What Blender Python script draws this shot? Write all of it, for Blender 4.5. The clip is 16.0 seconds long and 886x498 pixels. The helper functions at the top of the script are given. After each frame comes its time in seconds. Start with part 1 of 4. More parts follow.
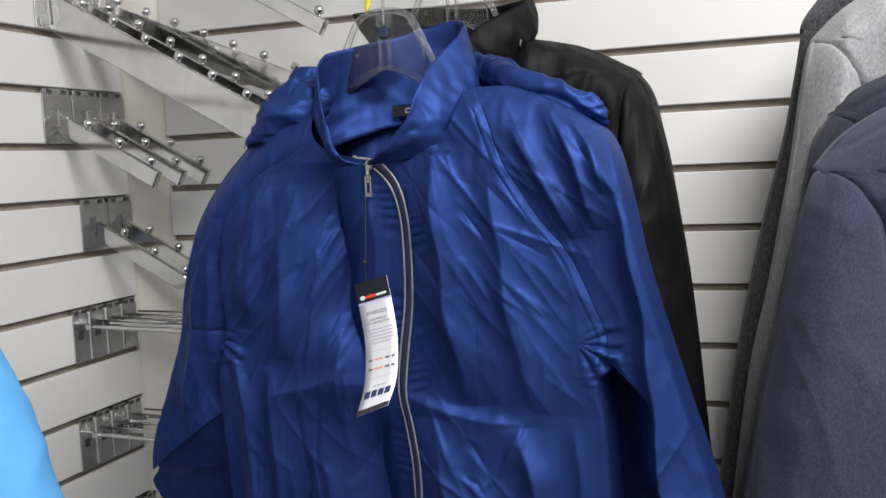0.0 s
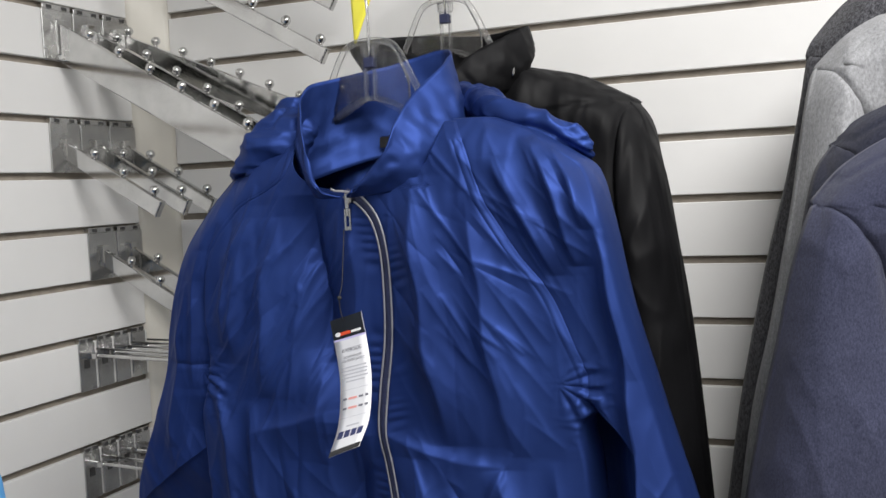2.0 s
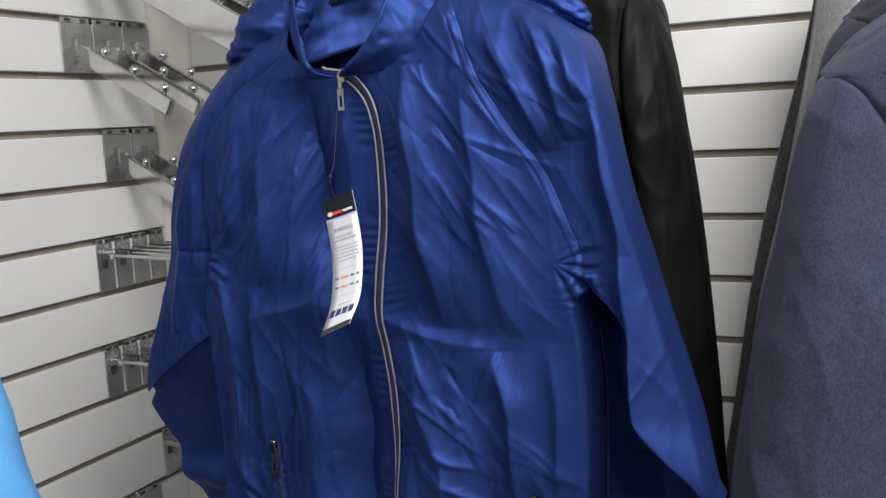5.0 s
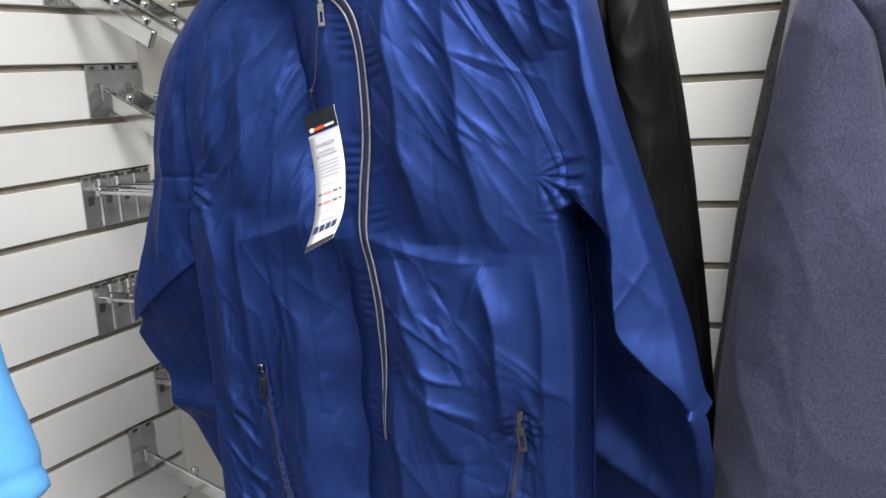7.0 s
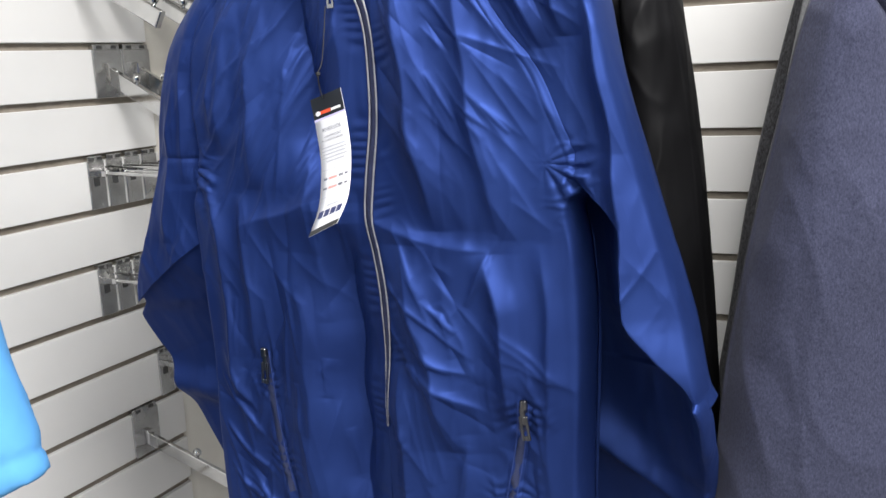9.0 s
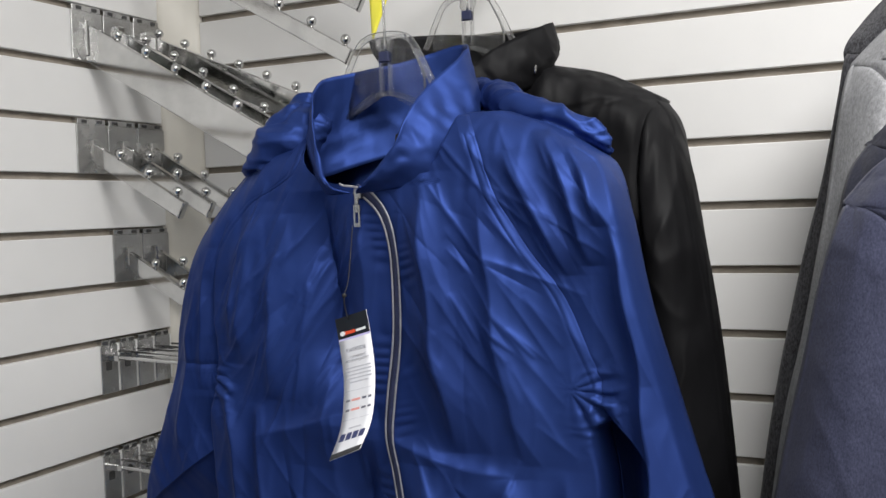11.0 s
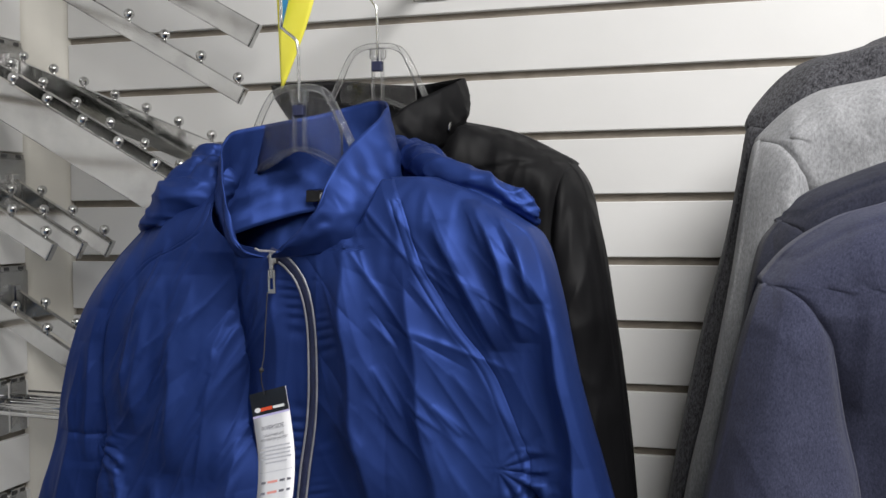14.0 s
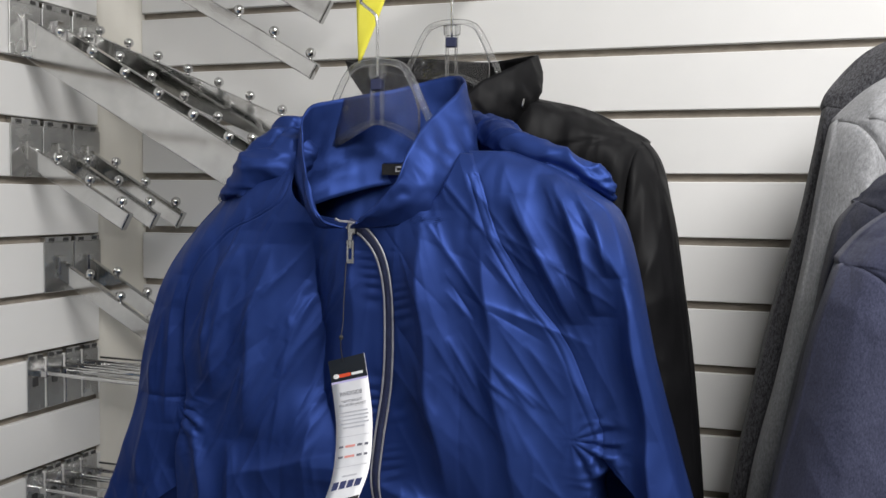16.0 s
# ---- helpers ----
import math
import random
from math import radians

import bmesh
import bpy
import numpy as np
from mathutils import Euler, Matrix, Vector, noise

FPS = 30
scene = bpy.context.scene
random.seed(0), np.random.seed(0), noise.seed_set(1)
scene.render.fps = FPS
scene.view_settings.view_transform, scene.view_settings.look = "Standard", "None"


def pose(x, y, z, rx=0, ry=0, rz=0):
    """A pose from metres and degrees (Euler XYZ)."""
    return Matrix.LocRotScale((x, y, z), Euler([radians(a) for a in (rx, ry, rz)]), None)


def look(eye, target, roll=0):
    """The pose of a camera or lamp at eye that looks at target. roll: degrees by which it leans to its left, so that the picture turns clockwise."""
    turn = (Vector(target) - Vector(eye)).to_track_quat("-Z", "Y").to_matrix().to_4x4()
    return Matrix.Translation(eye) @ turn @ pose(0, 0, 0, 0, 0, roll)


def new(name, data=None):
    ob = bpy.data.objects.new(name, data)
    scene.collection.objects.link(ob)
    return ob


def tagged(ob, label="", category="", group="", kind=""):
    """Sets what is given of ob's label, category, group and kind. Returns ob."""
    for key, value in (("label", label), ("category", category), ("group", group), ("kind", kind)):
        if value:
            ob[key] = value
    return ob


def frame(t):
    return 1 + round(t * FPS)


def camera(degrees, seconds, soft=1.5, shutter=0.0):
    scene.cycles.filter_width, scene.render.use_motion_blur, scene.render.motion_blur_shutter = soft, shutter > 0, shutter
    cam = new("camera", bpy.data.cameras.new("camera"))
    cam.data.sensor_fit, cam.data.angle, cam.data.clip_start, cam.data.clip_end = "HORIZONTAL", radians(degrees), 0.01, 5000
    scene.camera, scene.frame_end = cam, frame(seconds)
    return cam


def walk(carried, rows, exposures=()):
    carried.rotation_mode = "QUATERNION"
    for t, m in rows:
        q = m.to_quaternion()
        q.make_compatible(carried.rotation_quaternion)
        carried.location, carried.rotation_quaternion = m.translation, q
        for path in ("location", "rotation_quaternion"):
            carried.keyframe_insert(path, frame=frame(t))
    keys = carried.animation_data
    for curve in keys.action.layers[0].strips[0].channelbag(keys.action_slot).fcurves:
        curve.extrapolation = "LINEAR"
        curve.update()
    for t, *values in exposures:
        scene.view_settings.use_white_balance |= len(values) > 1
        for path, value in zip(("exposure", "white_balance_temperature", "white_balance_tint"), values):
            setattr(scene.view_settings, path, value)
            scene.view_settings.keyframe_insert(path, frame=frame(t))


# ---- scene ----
from mathutils import bvhtree as mathutils_bvh

cam = camera(49.6, 16.0)
PATH = [
    (0, (1.234, -1.674, 1.422), (0.571, 0.204, 1.241), -2.6),
    (0.5, (1.245, -1.663, 1.409), (0.58, 0.212, 1.203), -2.8),
    (1, (1.259, -1.656, 1.399), (0.587, 0.215, 1.177), -2.9),
    (1.5, (1.285, -1.629, 1.409), (0.577, 0.232, 1.217), -3.3),
    (2, (1.3, -1.614, 1.431), (0.539, 0.231, 1.3), -2.6),
    (2.5, (1.329, -1.601, 1.445), (0.52, 0.226, 1.372), -2.8),
    (3, (1.326, -1.594, 1.431), (0.471, 0.212, 1.363), -1.5),
    (3.5, (1.325, -1.594, 1.403), (0.461, 0.205, 1.272), -1.9),
    (4, (1.334, -1.583, 1.386), (0.478, 0.213, 1.18), -2.3),
    (6.5, (1.351, -1.58, 1.338), (0.51, 0.208, 1.03), -3.6),
    (7, (1.354, -1.578, 1.319), (0.518, 0.204, 0.966), -3.7),
    (7.5, (1.35, -1.571, 1.297), (0.504, 0.193, 0.881), -3.7),
    (8, (1.347, -1.577, 1.28), (0.499, 0.172, 0.809), -3.4),
    (8.5, (1.35, -1.574, 1.288), (0.5, 0.164, 0.782), -3.6),
    (9, (1.351, -1.568, 1.318), (0.503, 0.202, 0.937), -2.8),
    (9.5, (1.349, -1.567, 1.355), (0.501, 0.229, 1.115), -2.4),
    (10, (1.342, -1.562, 1.387), (0.488, 0.238, 1.216), -2.3),
    (10.2, (1.341, -1.56, 1.389), (0.481, 0.24, 1.243), -2.4),
    (12.3, (1.202, -1.572, 1.442), (0.413, 0.265, 1.38), 0.4),
    (12.5, (1.18, -1.576, 1.447), (0.458, 0.288, 1.379), 0.6),
    (13, (1.185, -1.565, 1.455), (0.562, 0.334, 1.375), 0.4),
    (13.5, (1.208, -1.558, 1.461), (0.644, 0.359, 1.387), 0.1),
    (14, (1.226, -1.553, 1.465), (0.681, 0.37, 1.398), -0.4),
    (14.5, (1.22, -1.562, 1.464), (0.65, 0.354, 1.393), 0.3),
    (15, (1.208, -1.569, 1.454), (0.605, 0.336, 1.365), 0.2),
    (15.5, (1.205, -1.576, 1.454), (0.594, 0.325, 1.351), -0.1),
    (16, (1.198, -1.577, 1.455), (0.564, 0.317, 1.352), 0.6),
]
walk(cam, [(t, look(eye, target, roll)) for t, eye, target, roll in PATH],
     [(0, 0.18), (1.0, 0.40), (1.5, 0.35), (2.5, 0.02), (3.5, 0.0), (4.0, 0.04), (6.5, 0.48), (7.5, 0.72), (8.6, 0.82), (9.5, 0.66), (10.2, 0.38), (12.3, -0.08), (14.5, -0.08), (15.5, 0.02), (16.0, 0.02)])

# ---------------------------------------------------------------- light
world = bpy.data.worlds.new("shop")
scene.world = world
world.use_nodes = True
world.node_tree.nodes["Background"].inputs[0].default_value = (0.9, 0.93, 1.0, 1)
world.node_tree.nodes["Background"].inputs[1].default_value = 0.05
scene.view_settings.exposure = 0.0


def ceiling_panel(x, y, power, sx=1.2, sy=1.2):
    lamp = bpy.data.lights.new("ceiling_lamp", "AREA")
    lamp.shape, lamp.size, lamp.size_y, lamp.energy = "RECTANGLE", sx, sy, power
    lamp.color = (1.0, 0.985, 0.975)
    ob = new("ceiling_lamp", lamp)
    ob.matrix_world = pose(x, y, 2.80)
    return ob


LAMPS = [(2.1, -1.5, 90), (2.1, -3.4, 62)]
for lx, ly, lp in LAMPS:
    ceiling_panel(lx, ly, lp)


# ---------------------------------------------------------------- materials
def material(name, rough=0.5, metal=0.0, spec=0.5):
    m = bpy.data.materials.new(name)
    m.use_nodes = True
    n = m.node_tree.nodes
    b = n["Principled BSDF"]
    b.inputs["Roughness"].default_value = rough
    b.inputs["Metallic"].default_value = metal
    b.inputs["Specular IOR Level"].default_value = spec
    return m, n, m.node_tree.links, b


def coords(n, l, scale=(1, 1, 1)):
    c = n.new("ShaderNodeTexCoord")
    mp = n.new("ShaderNodeMapping")
    mp.inputs["Scale"].default_value = scale
    l.new(c.outputs["Object"], mp.inputs["Vector"])
    return mp.outputs["Vector"]


def noise_tex(n, l, vec, scale, detail=4.0, rough=0.55):
    t = n.new("ShaderNodeTexNoise")
    t.inputs["Scale"].default_value = scale
    t.inputs["Detail"].default_value = detail
    t.inputs["Roughness"].default_value = rough
    l.new(vec, t.inputs["Vector"])
    return t.outputs["Fac"]


def ramp(n, l, fac, stops):
    r = n.new("ShaderNodeValToRGB")
    e = r.color_ramp.elements
    while len(e) < len(stops):
        e.new(0.5)
    for i, (p, c) in enumerate(stops):
        e[i].position, e[i].color = p, (*c, 1)
    l.new(fac, r.inputs["Fac"])
    return r.outputs["Color"]


def bump(n, l, b, height, strength, distance=0.001):
    k = n.new("ShaderNodeBump")
    k.inputs["Strength"].default_value = strength
    k.inputs["Distance"].default_value = distance
    l.new(height, k.inputs["Height"])
    if b.inputs["Normal"].links:
        l.new(b.inputs["Normal"].links[0].from_socket, k.inputs["Normal"])
    l.new(k.outputs["Normal"], b.inputs["Normal"])


def rough_range(n, l, b, fac, lo, hi):
    r = n.new("ShaderNodeMapRange")
    r.inputs["To Min"].default_value, r.inputs["To Max"].default_value = lo, hi
    l.new(fac, r.inputs["Value"])
    l.new(r.outputs["Result"], b.inputs["Roughness"])


def mottled(name, dark, light, scale, rough, metal=0.0, bump_scale=0, bump_strength=0.1, spec=0.5):
    """Two-tone material with large mottling, optional fine grain and relief."""
    m, n, l, b = material(name, rough, metal, spec)
    v = coords(n, l)
    f = noise_tex(n, l, v, scale)
    l.new(ramp(n, l, f, [(0.3, dark), (0.7, light)]), b.inputs["Base Color"])
    rough_range(n, l, b, f, max(0.02, rough - 0.06), rough + 0.06)
    if bump_scale:
        bump(n, l, b, noise_tex(n, l, v, bump_scale, 3.0), bump_strength)
    return m


def slat_paint():
    m, n, l, b = material("slat_melamine", 0.42, 0.0, 0.4)
    v = coords(n, l)
    info = n.new("ShaderNodeObjectInfo")
    f = noise_tex(n, l, v, 3.0)
    base = ramp(n, l, f, [(0.3, (0.69, 0.687, 0.675)), (0.7, (0.75, 0.745, 0.732))])
    hue = n.new("ShaderNodeHueSaturation")
    mr = n.new("ShaderNodeMapRange")
    mr.inputs["To Min"].default_value, mr.inputs["To Max"].default_value = 0.965, 1.02
    l.new(info.outputs["Random"], mr.inputs["Value"])
    l.new(mr.outputs["Result"], hue.inputs["Value"])
    l.new(base, hue.inputs["Color"])
    # scuffs
    s = noise_tex(n, l, coords(n, l, (1.0, 1.0, 6.0)), 22.0, 6.0, 0.7)
    mixn = n.new("ShaderNodeMix")
    mixn.data_type = "RGBA"
    sr = ramp(n, l, s, [(0.68, (0, 0, 0)), (0.80, (0.25, 0.25, 0.25))])
    l.new(sr, mixn.inputs["Factor"])
    l.new(hue.outputs["Color"], mixn.inputs["A"])
    mixn.inputs["B"].default_value = (0.50, 0.47, 0.42, 1)
    l.new(mixn.outputs["Result"], b.inputs["Base Color"])
    rough_range(n, l, b, s, 0.34, 0.52)
    bump(n, l, b, noise_tex(n, l, v, 140.0, 2.0), 0.05)
    return m


def nylon(name, dark, light, rough=0.40, metal=0.55, crease=0.5, spec=0.5):
    """Thin woven nylon: coloured satin gloss, fine weave, many small crisp creases."""
    m, n, l, b = material(name, rough, metal, spec)
    v = coords(n, l)
    f = noise_tex(n, l, v, 7.0, 3.0)
    l.new(ramp(n, l, f, [(0.3, dark), (0.7, light)]), b.inputs["Base Color"])
    rough_range(n, l, b, f, rough - 0.05, rough + 0.06)
    for scale, turn, strength, dist in (((1.0, 0.7, 0.22), 24, 0.55, 0.008), ((1.0, 0.7, 0.26), -26, 0.55, 0.008)):
        mp = n.new("ShaderNodeMapping")
        mp.inputs["Rotation"].default_value = (0, radians(turn), 0)
        mp.inputs["Scale"].default_value = scale
        tc = n.new("ShaderNodeTexCoord")
        l.new(tc.outputs["Object"], mp.inputs["Vector"])
        t = n.new("ShaderNodeTexNoise")
        t.noise_type = "RIDGED_MULTIFRACTAL"
        t.inputs["Scale"].default_value = 38.0
        t.inputs["Detail"].default_value = 3.0
        t.inputs["Roughness"].default_value = 0.5
        t.inputs["Distortion"].default_value = 0.25
        l.new(mp.outputs["Vector"], t.inputs["Vector"])
        bump(n, l, b, t.outputs["Fac"], strength * crease, dist)
    bump(n, l, b, noise_tex(n, l, v, 900.0, 2.0), 0.08, 0.0006)
    return m


def melange(name, dark, light, scale=330.0, contrast=(0.38, 0.62), rough=0.92):
    """Brushed fleece or jersey of mixed light and dark yarn."""
    m, n, l, b = material(name, rough, 0.0, 0.2)
    v = coords(n, l, (1.0, 1.0, 0.55))
    f = noise_tex(n, l, v, scale, 4.0, 0.75)
    big = noise_tex(n, l, coords(n, l), 9.0, 3.0)
    col = ramp(n, l, f, [(contrast[0], dark), (contrast[1], light)])
    hue = n.new("ShaderNodeHueSaturation")
    mr = n.new("ShaderNodeMapRange")
    mr.inputs["To Min"].default_value, mr.inputs["To Max"].default_value = 0.8, 1.2
    l.new(big, mr.inputs["Value"])
    l.new(mr.outputs["Result"], hue.inputs["Value"])
    l.new(col, hue.inputs["Color"])
    l.new(hue.outputs["Color"], b.inputs["Base Color"])
    b.inputs["Sheen Weight"].default_value = 0.08
    b.inputs["Sheen Roughness"].default_value = 0.5
    bump(n, l, b, noise_tex(n, l, coords(n, l), 26.0, 3.0), 0.35, 0.006)
    bump(n, l, b, f, 0.35, 0.0012)
    return m


PULL = mottled("zip_metal", (0.28, 0.28, 0.28), (0.40, 0.40, 0.40), 60.0, 0.28, metal=1.0)
SLAT = slat_paint()
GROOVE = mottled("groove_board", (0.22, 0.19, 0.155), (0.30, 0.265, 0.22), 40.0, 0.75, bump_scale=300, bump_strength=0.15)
POST = mottled("corner_paint", (0.62, 0.595, 0.53), (0.69, 0.665, 0.60), 5.0, 0.5, bump_scale=90, bump_strength=0.1)
# grey of the two unseen walls, kept dark to cut bounce light
UNSEENWALL = mottled("unseen_wall_grey", (0.24, 0.235, 0.23), (0.32, 0.315, 0.30), 3.0, 0.7, bump_scale=160, bump_strength=0.1)
CEIL = mottled("ceiling_tile", (0.74, 0.74, 0.72), (0.82, 0.82, 0.80), 30.0, 0.9, bump_scale=200, bump_strength=0.3)
CARPET = mottled("carpet", (0.10, 0.10, 0.11), (0.20, 0.20, 0.21), 120.0, 0.95, bump_scale=400, bump_strength=0.6)
CHROME = mottled("chrome", (0.46, 0.46, 0.455), (0.68, 0.68, 0.67), 14.0, 0.11, metal=1.0, bump_scale=25, bump_strength=0.03)
SATIN = mottled("satin_plate", (0.44, 0.44, 0.435), (0.64, 0.64, 0.63), 18.0, 0.26, metal=1.0, bump_scale=60, bump_strength=0.03)
STEEL = mottled("hook_wire", (0.55, 0.55, 0.55), (0.70, 0.70, 0.70), 60.0, 0.22, metal=1.0)
DARKSTEEL = mottled("dark_slot", (0.03, 0.03, 0.03), (0.06, 0.06, 0.06), 60.0, 0.5)
BLUE = nylon("royal_blue_nylon", (0.0140, 0.031, 0.132), (0.021, 0.046, 0.183), 0.54, 0.62, 0.6, 0.14)
BLACK = nylon("black_nylon", (0.004, 0.004, 0.0045), (0.0075, 0.0075, 0.0085), 0.56, 0.0, 1.4, 0.11)
CHARCOAL = melange("charcoal_melange", (0.012, 0.012, 0.014), (0.085, 0.085, 0.095))
LGREY = melange("light_grey_melange", (0.17, 0.172, 0.18), (0.34, 0.345, 0.355), contrast=(0.3, 0.7))
DKNAVY = melange("dark_navy_fleece", (0.010, 0.011, 0.020), (0.022, 0.024, 0.04))
NAVY = melange("navy_melange", (0.018, 0.020, 0.040), (0.046, 0.050, 0.086), 520.0, (0.32, 0.68))
SKY = mottled("sky_blue_jersey", (0.07, 0.26, 0.54), (0.09, 0.32, 0.61), 8.0, 0.85, bump_scale=18, bump_strength=0.6)

ZIPDARK = mottled("zip_tape", (0.012, 0.016, 0.05), (0.02, 0.026, 0.075), 200.0, 0.7, bump_scale=900, bump_strength=0.5)
EDGING = mottled("reflective_edging", (0.20, 0.20, 0.22), (0.30, 0.30, 0.32), 90.0, 0.45, metal=0.3)
POCKET = mottled("pocket_zip", (0.012, 0.018, 0.055), (0.020, 0.028, 0.080), 90.0, 0.6, bump_scale=700, bump_strength=0.4)
SEAMBLUE = mottled("seam_thread", (0.008, 0.025, 0.13), (0.012, 0.035, 0.17), 300.0, 0.6)
GUNMETAL = mottled("gunmetal", (0.10, 0.10, 0.105), (0.17, 0.17, 0.175), 60.0, 0.3, metal=1.0)
BLACKCLOTH = mottled("black_thread", (0.008, 0.008, 0.009), (0.018, 0.018, 0.019), 300.0, 0.8)
WHITEINK = mottled("white_ink", (0.72, 0.72, 0.72), (0.80, 0.80, 0.80), 80.0, 0.5)
BLACKINK = mottled("black_ink", (0.008, 0.008, 0.009), (0.014, 0.014, 0.015), 40.0, 0.35)
REDINK = mottled("red_ink", (0.65, 0.07, 0.02), (0.75, 0.10, 0.03), 80.0, 0.45)
REDPALE = mottled("red_print", (0.72, 0.28, 0.24), (0.78, 0.36, 0.32), 80.0, 0.5)
GREYINK = mottled("grey_ink", (0.12, 0.12, 0.15), (0.18, 0.18, 0.21), 80.0, 0.5)
PALEINK = mottled("pale_print", (0.42, 0.42, 0.46), (0.50, 0.50, 0.54), 400.0, 0.5)
LILAC = mottled("lilac_rule", (0.50, 0.45, 0.75), (0.60, 0.55, 0.82), 40.0, 0.5)
SWATCH = mottled("swatch_blue", (0.015, 0.022, 0.09), (0.022, 0.032, 0.12), 40.0, 0.4)
CARD = mottled("tag_card", (0.66, 0.66, 0.68), (0.72, 0.72, 0.74), 60.0, 0.4)
YELLOW = mottled("yellow_paper", (0.72, 0.66, 0.05), (0.80, 0.74, 0.08), 20.0, 0.5, bump_scale=60, bump_strength=0.1)
PENBLUE = mottled("pennant_blue", (0.03, 0.25, 0.50), (0.05, 0.32, 0.58), 20.0, 0.5)
m, n, l, b = material("clear_plastic", 0.08)
n.remove(b)
see, gloss, mixs, fres = n.new("ShaderNodeBsdfTransparent"), n.new("ShaderNodeBsdfGlossy"), n.new("ShaderNodeMixShader"), n.new("ShaderNodeFresnel")
see.inputs["Color"].default_value = (0.997, 0.998, 0.999, 1)
gloss.inputs["Roughness"].default_value = 0.08
fres.inputs["IOR"].default_value = 1.28
l.new(fres.outputs["Fac"], mixs.inputs["Fac"])
l.new(see.outputs["BSDF"], mixs.inputs[1])
l.new(gloss.outputs["BSDF"], mixs.inputs[2])
# translucent white mixed in to lighten the plastic, in place of reflected light
haze, mix2 = n.new("ShaderNodeBsdfTranslucent"), n.new("ShaderNodeMixShader")
haze.inputs["Color"].default_value = (0.9, 0.9, 0.9, 1)
mix2.inputs["Fac"].default_value = 0.05
l.new(mixs.outputs["Shader"], mix2.inputs[1])
l.new(haze.outputs["BSDF"], mix2.inputs[2])
l.new(mix2.outputs["Shader"], n["Material Output"].inputs["Surface"])
CLEAR = m
# whiter copy for bars and ribs: bright edge glints put into the colour
CLEARBAR = CLEAR.copy()
CLEARBAR.name = "clear_plastic_glint"
for node in CLEARBAR.node_tree.nodes:
    if node.type == "MIX_SHADER" and not node.inputs["Fac"].links:
        node.inputs["Fac"].default_value = 0.15


# ---------------------------------------------------------------- mesh helpers
def part(name, bm, mat, parent=None, label=""):
    """Links a bmesh (or mesh) as one mesh object under a thing or a part."""
    if isinstance(bm, bmesh.types.BMesh):
        me = bpy.data.meshes.new(name)
        bm.to_mesh(me)
        bm.free()
    else:
        me = bm
    if mat and not me.materials:
        me.materials.append(mat)
    ob = new(name, me)
    if parent:
        ob.parent = parent
    if label:
        tagged(ob, label=label)
    return ob


def smooth(me):
    me.polygons.foreach_set("use_smooth", [True] * len(me.polygons))
    return me


def box_bm(x0, x1, y0, y1, z0, z1, bev=0.0, segs=1, bm=None):
    own = bm is None
    b2 = bmesh.new()
    vs = bmesh.ops.create_cube(b2, size=1.0)["verts"]
    for v in vs:
        v.co = ((x0 + x1) / 2 + v.co.x * (x1 - x0), (y0 + y1) / 2 + v.co.y * (y1 - y0), (z0 + z1) / 2 + v.co.z * (z1 - z0))
    if bev:
        bmesh.ops.bevel(b2, geom=b2.edges[:], offset=bev, segments=segs, affect="EDGES")
    if own:
        return b2
    me = bpy.data.meshes.new("tmp")
    b2.to_mesh(me)
    b2.free()
    bm.from_mesh(me)
    bpy.data.meshes.remove(me)
    return bm


def spline(points, n):
    """n samples of a Catmull-Rom curve through rows of numbers."""
    p = np.array(points, float)
    p = np.vstack([2 * p[0] - p[1], p, 2 * p[-1] - p[-2]])
    out = []
    for s in np.linspace(0, len(p) - 3, n):
        i = min(int(s), len(p) - 4)
        u = s - i
        a, b, c, d = p[i:i + 4]
        out.append(0.5 * (2 * b + (c - a) * u + (2 * a - 5 * b + 4 * c - d) * u * u + (3 * b - a - 3 * c + d) * u ** 3))
    return np.array(out)


def grid_mesh(rows, closed=False, caps=False):
    """A mesh from an array of rows of points (rows x columns x 3)."""
    rows = np.asarray(rows, float)
    r, c, _ = rows.shape
    faces = []
    for i in range(r - 1):
        for j in range(c if closed else c - 1):
            k = (j + 1) % c
            faces.append((i * c + j, i * c + k, (i + 1) * c + k, (i + 1) * c + j))
    if caps:
        faces.append(tuple(range(c - 1, -1, -1)))
        faces.append(tuple((r - 1) * c + j for j in range(c)))
    me = bpy.data.meshes.new("grid")
    me.from_pydata([tuple(p) for p in rows.reshape(-1, 3)], [], faces)
    bm = bmesh.new()
    bm.from_mesh(me)
    bpy.data.meshes.remove(me)
    bmesh.ops.recalc_face_normals(bm, faces=bm.faces[:])
    for f in bm.faces:
        f.smooth = True
    return bm


def tube_rows(path, radius, sides=10):
    """Round tube along points; radius one number or one a point."""
    path = np.asarray(path, float)
    rad = np.broadcast_to(np.asarray(radius, float), len(path))
    tang = np.gradient(path, axis=0)
    rows = []
    ref = Vector((0.31, 0.83, 0.47))
    for p, t, r in zip(path, tang, rad):
        t = Vector(t).normalized()
        u = t.cross(ref).normalized()
        w = t.cross(u)
        rows.append([Vector(p) + (u * math.cos(a) + w * math.sin(a)) * r for a in np.linspace(0, 2 * math.pi, sides, endpoint=False)])
    return np.array(rows)


def tube(path, radius, sides=10):
    return grid_mesh(tube_rows(path, radius, sides), True, True)


def ball_bm(center, r, seg=14):
    bm = bmesh.new()
    bmesh.ops.create_uvsphere(bm, u_segments=seg, v_segments=seg // 2 + 1, radius=r, matrix=Matrix.Translation(center))
    for f in bm.faces:
        f.smooth = True
    return bm


def thicken(ob, t, offset=-1.0):
    m = ob.modifiers.new("thickness", "SOLIDIFY")
    m.thickness, m.offset = t, offset
    return ob


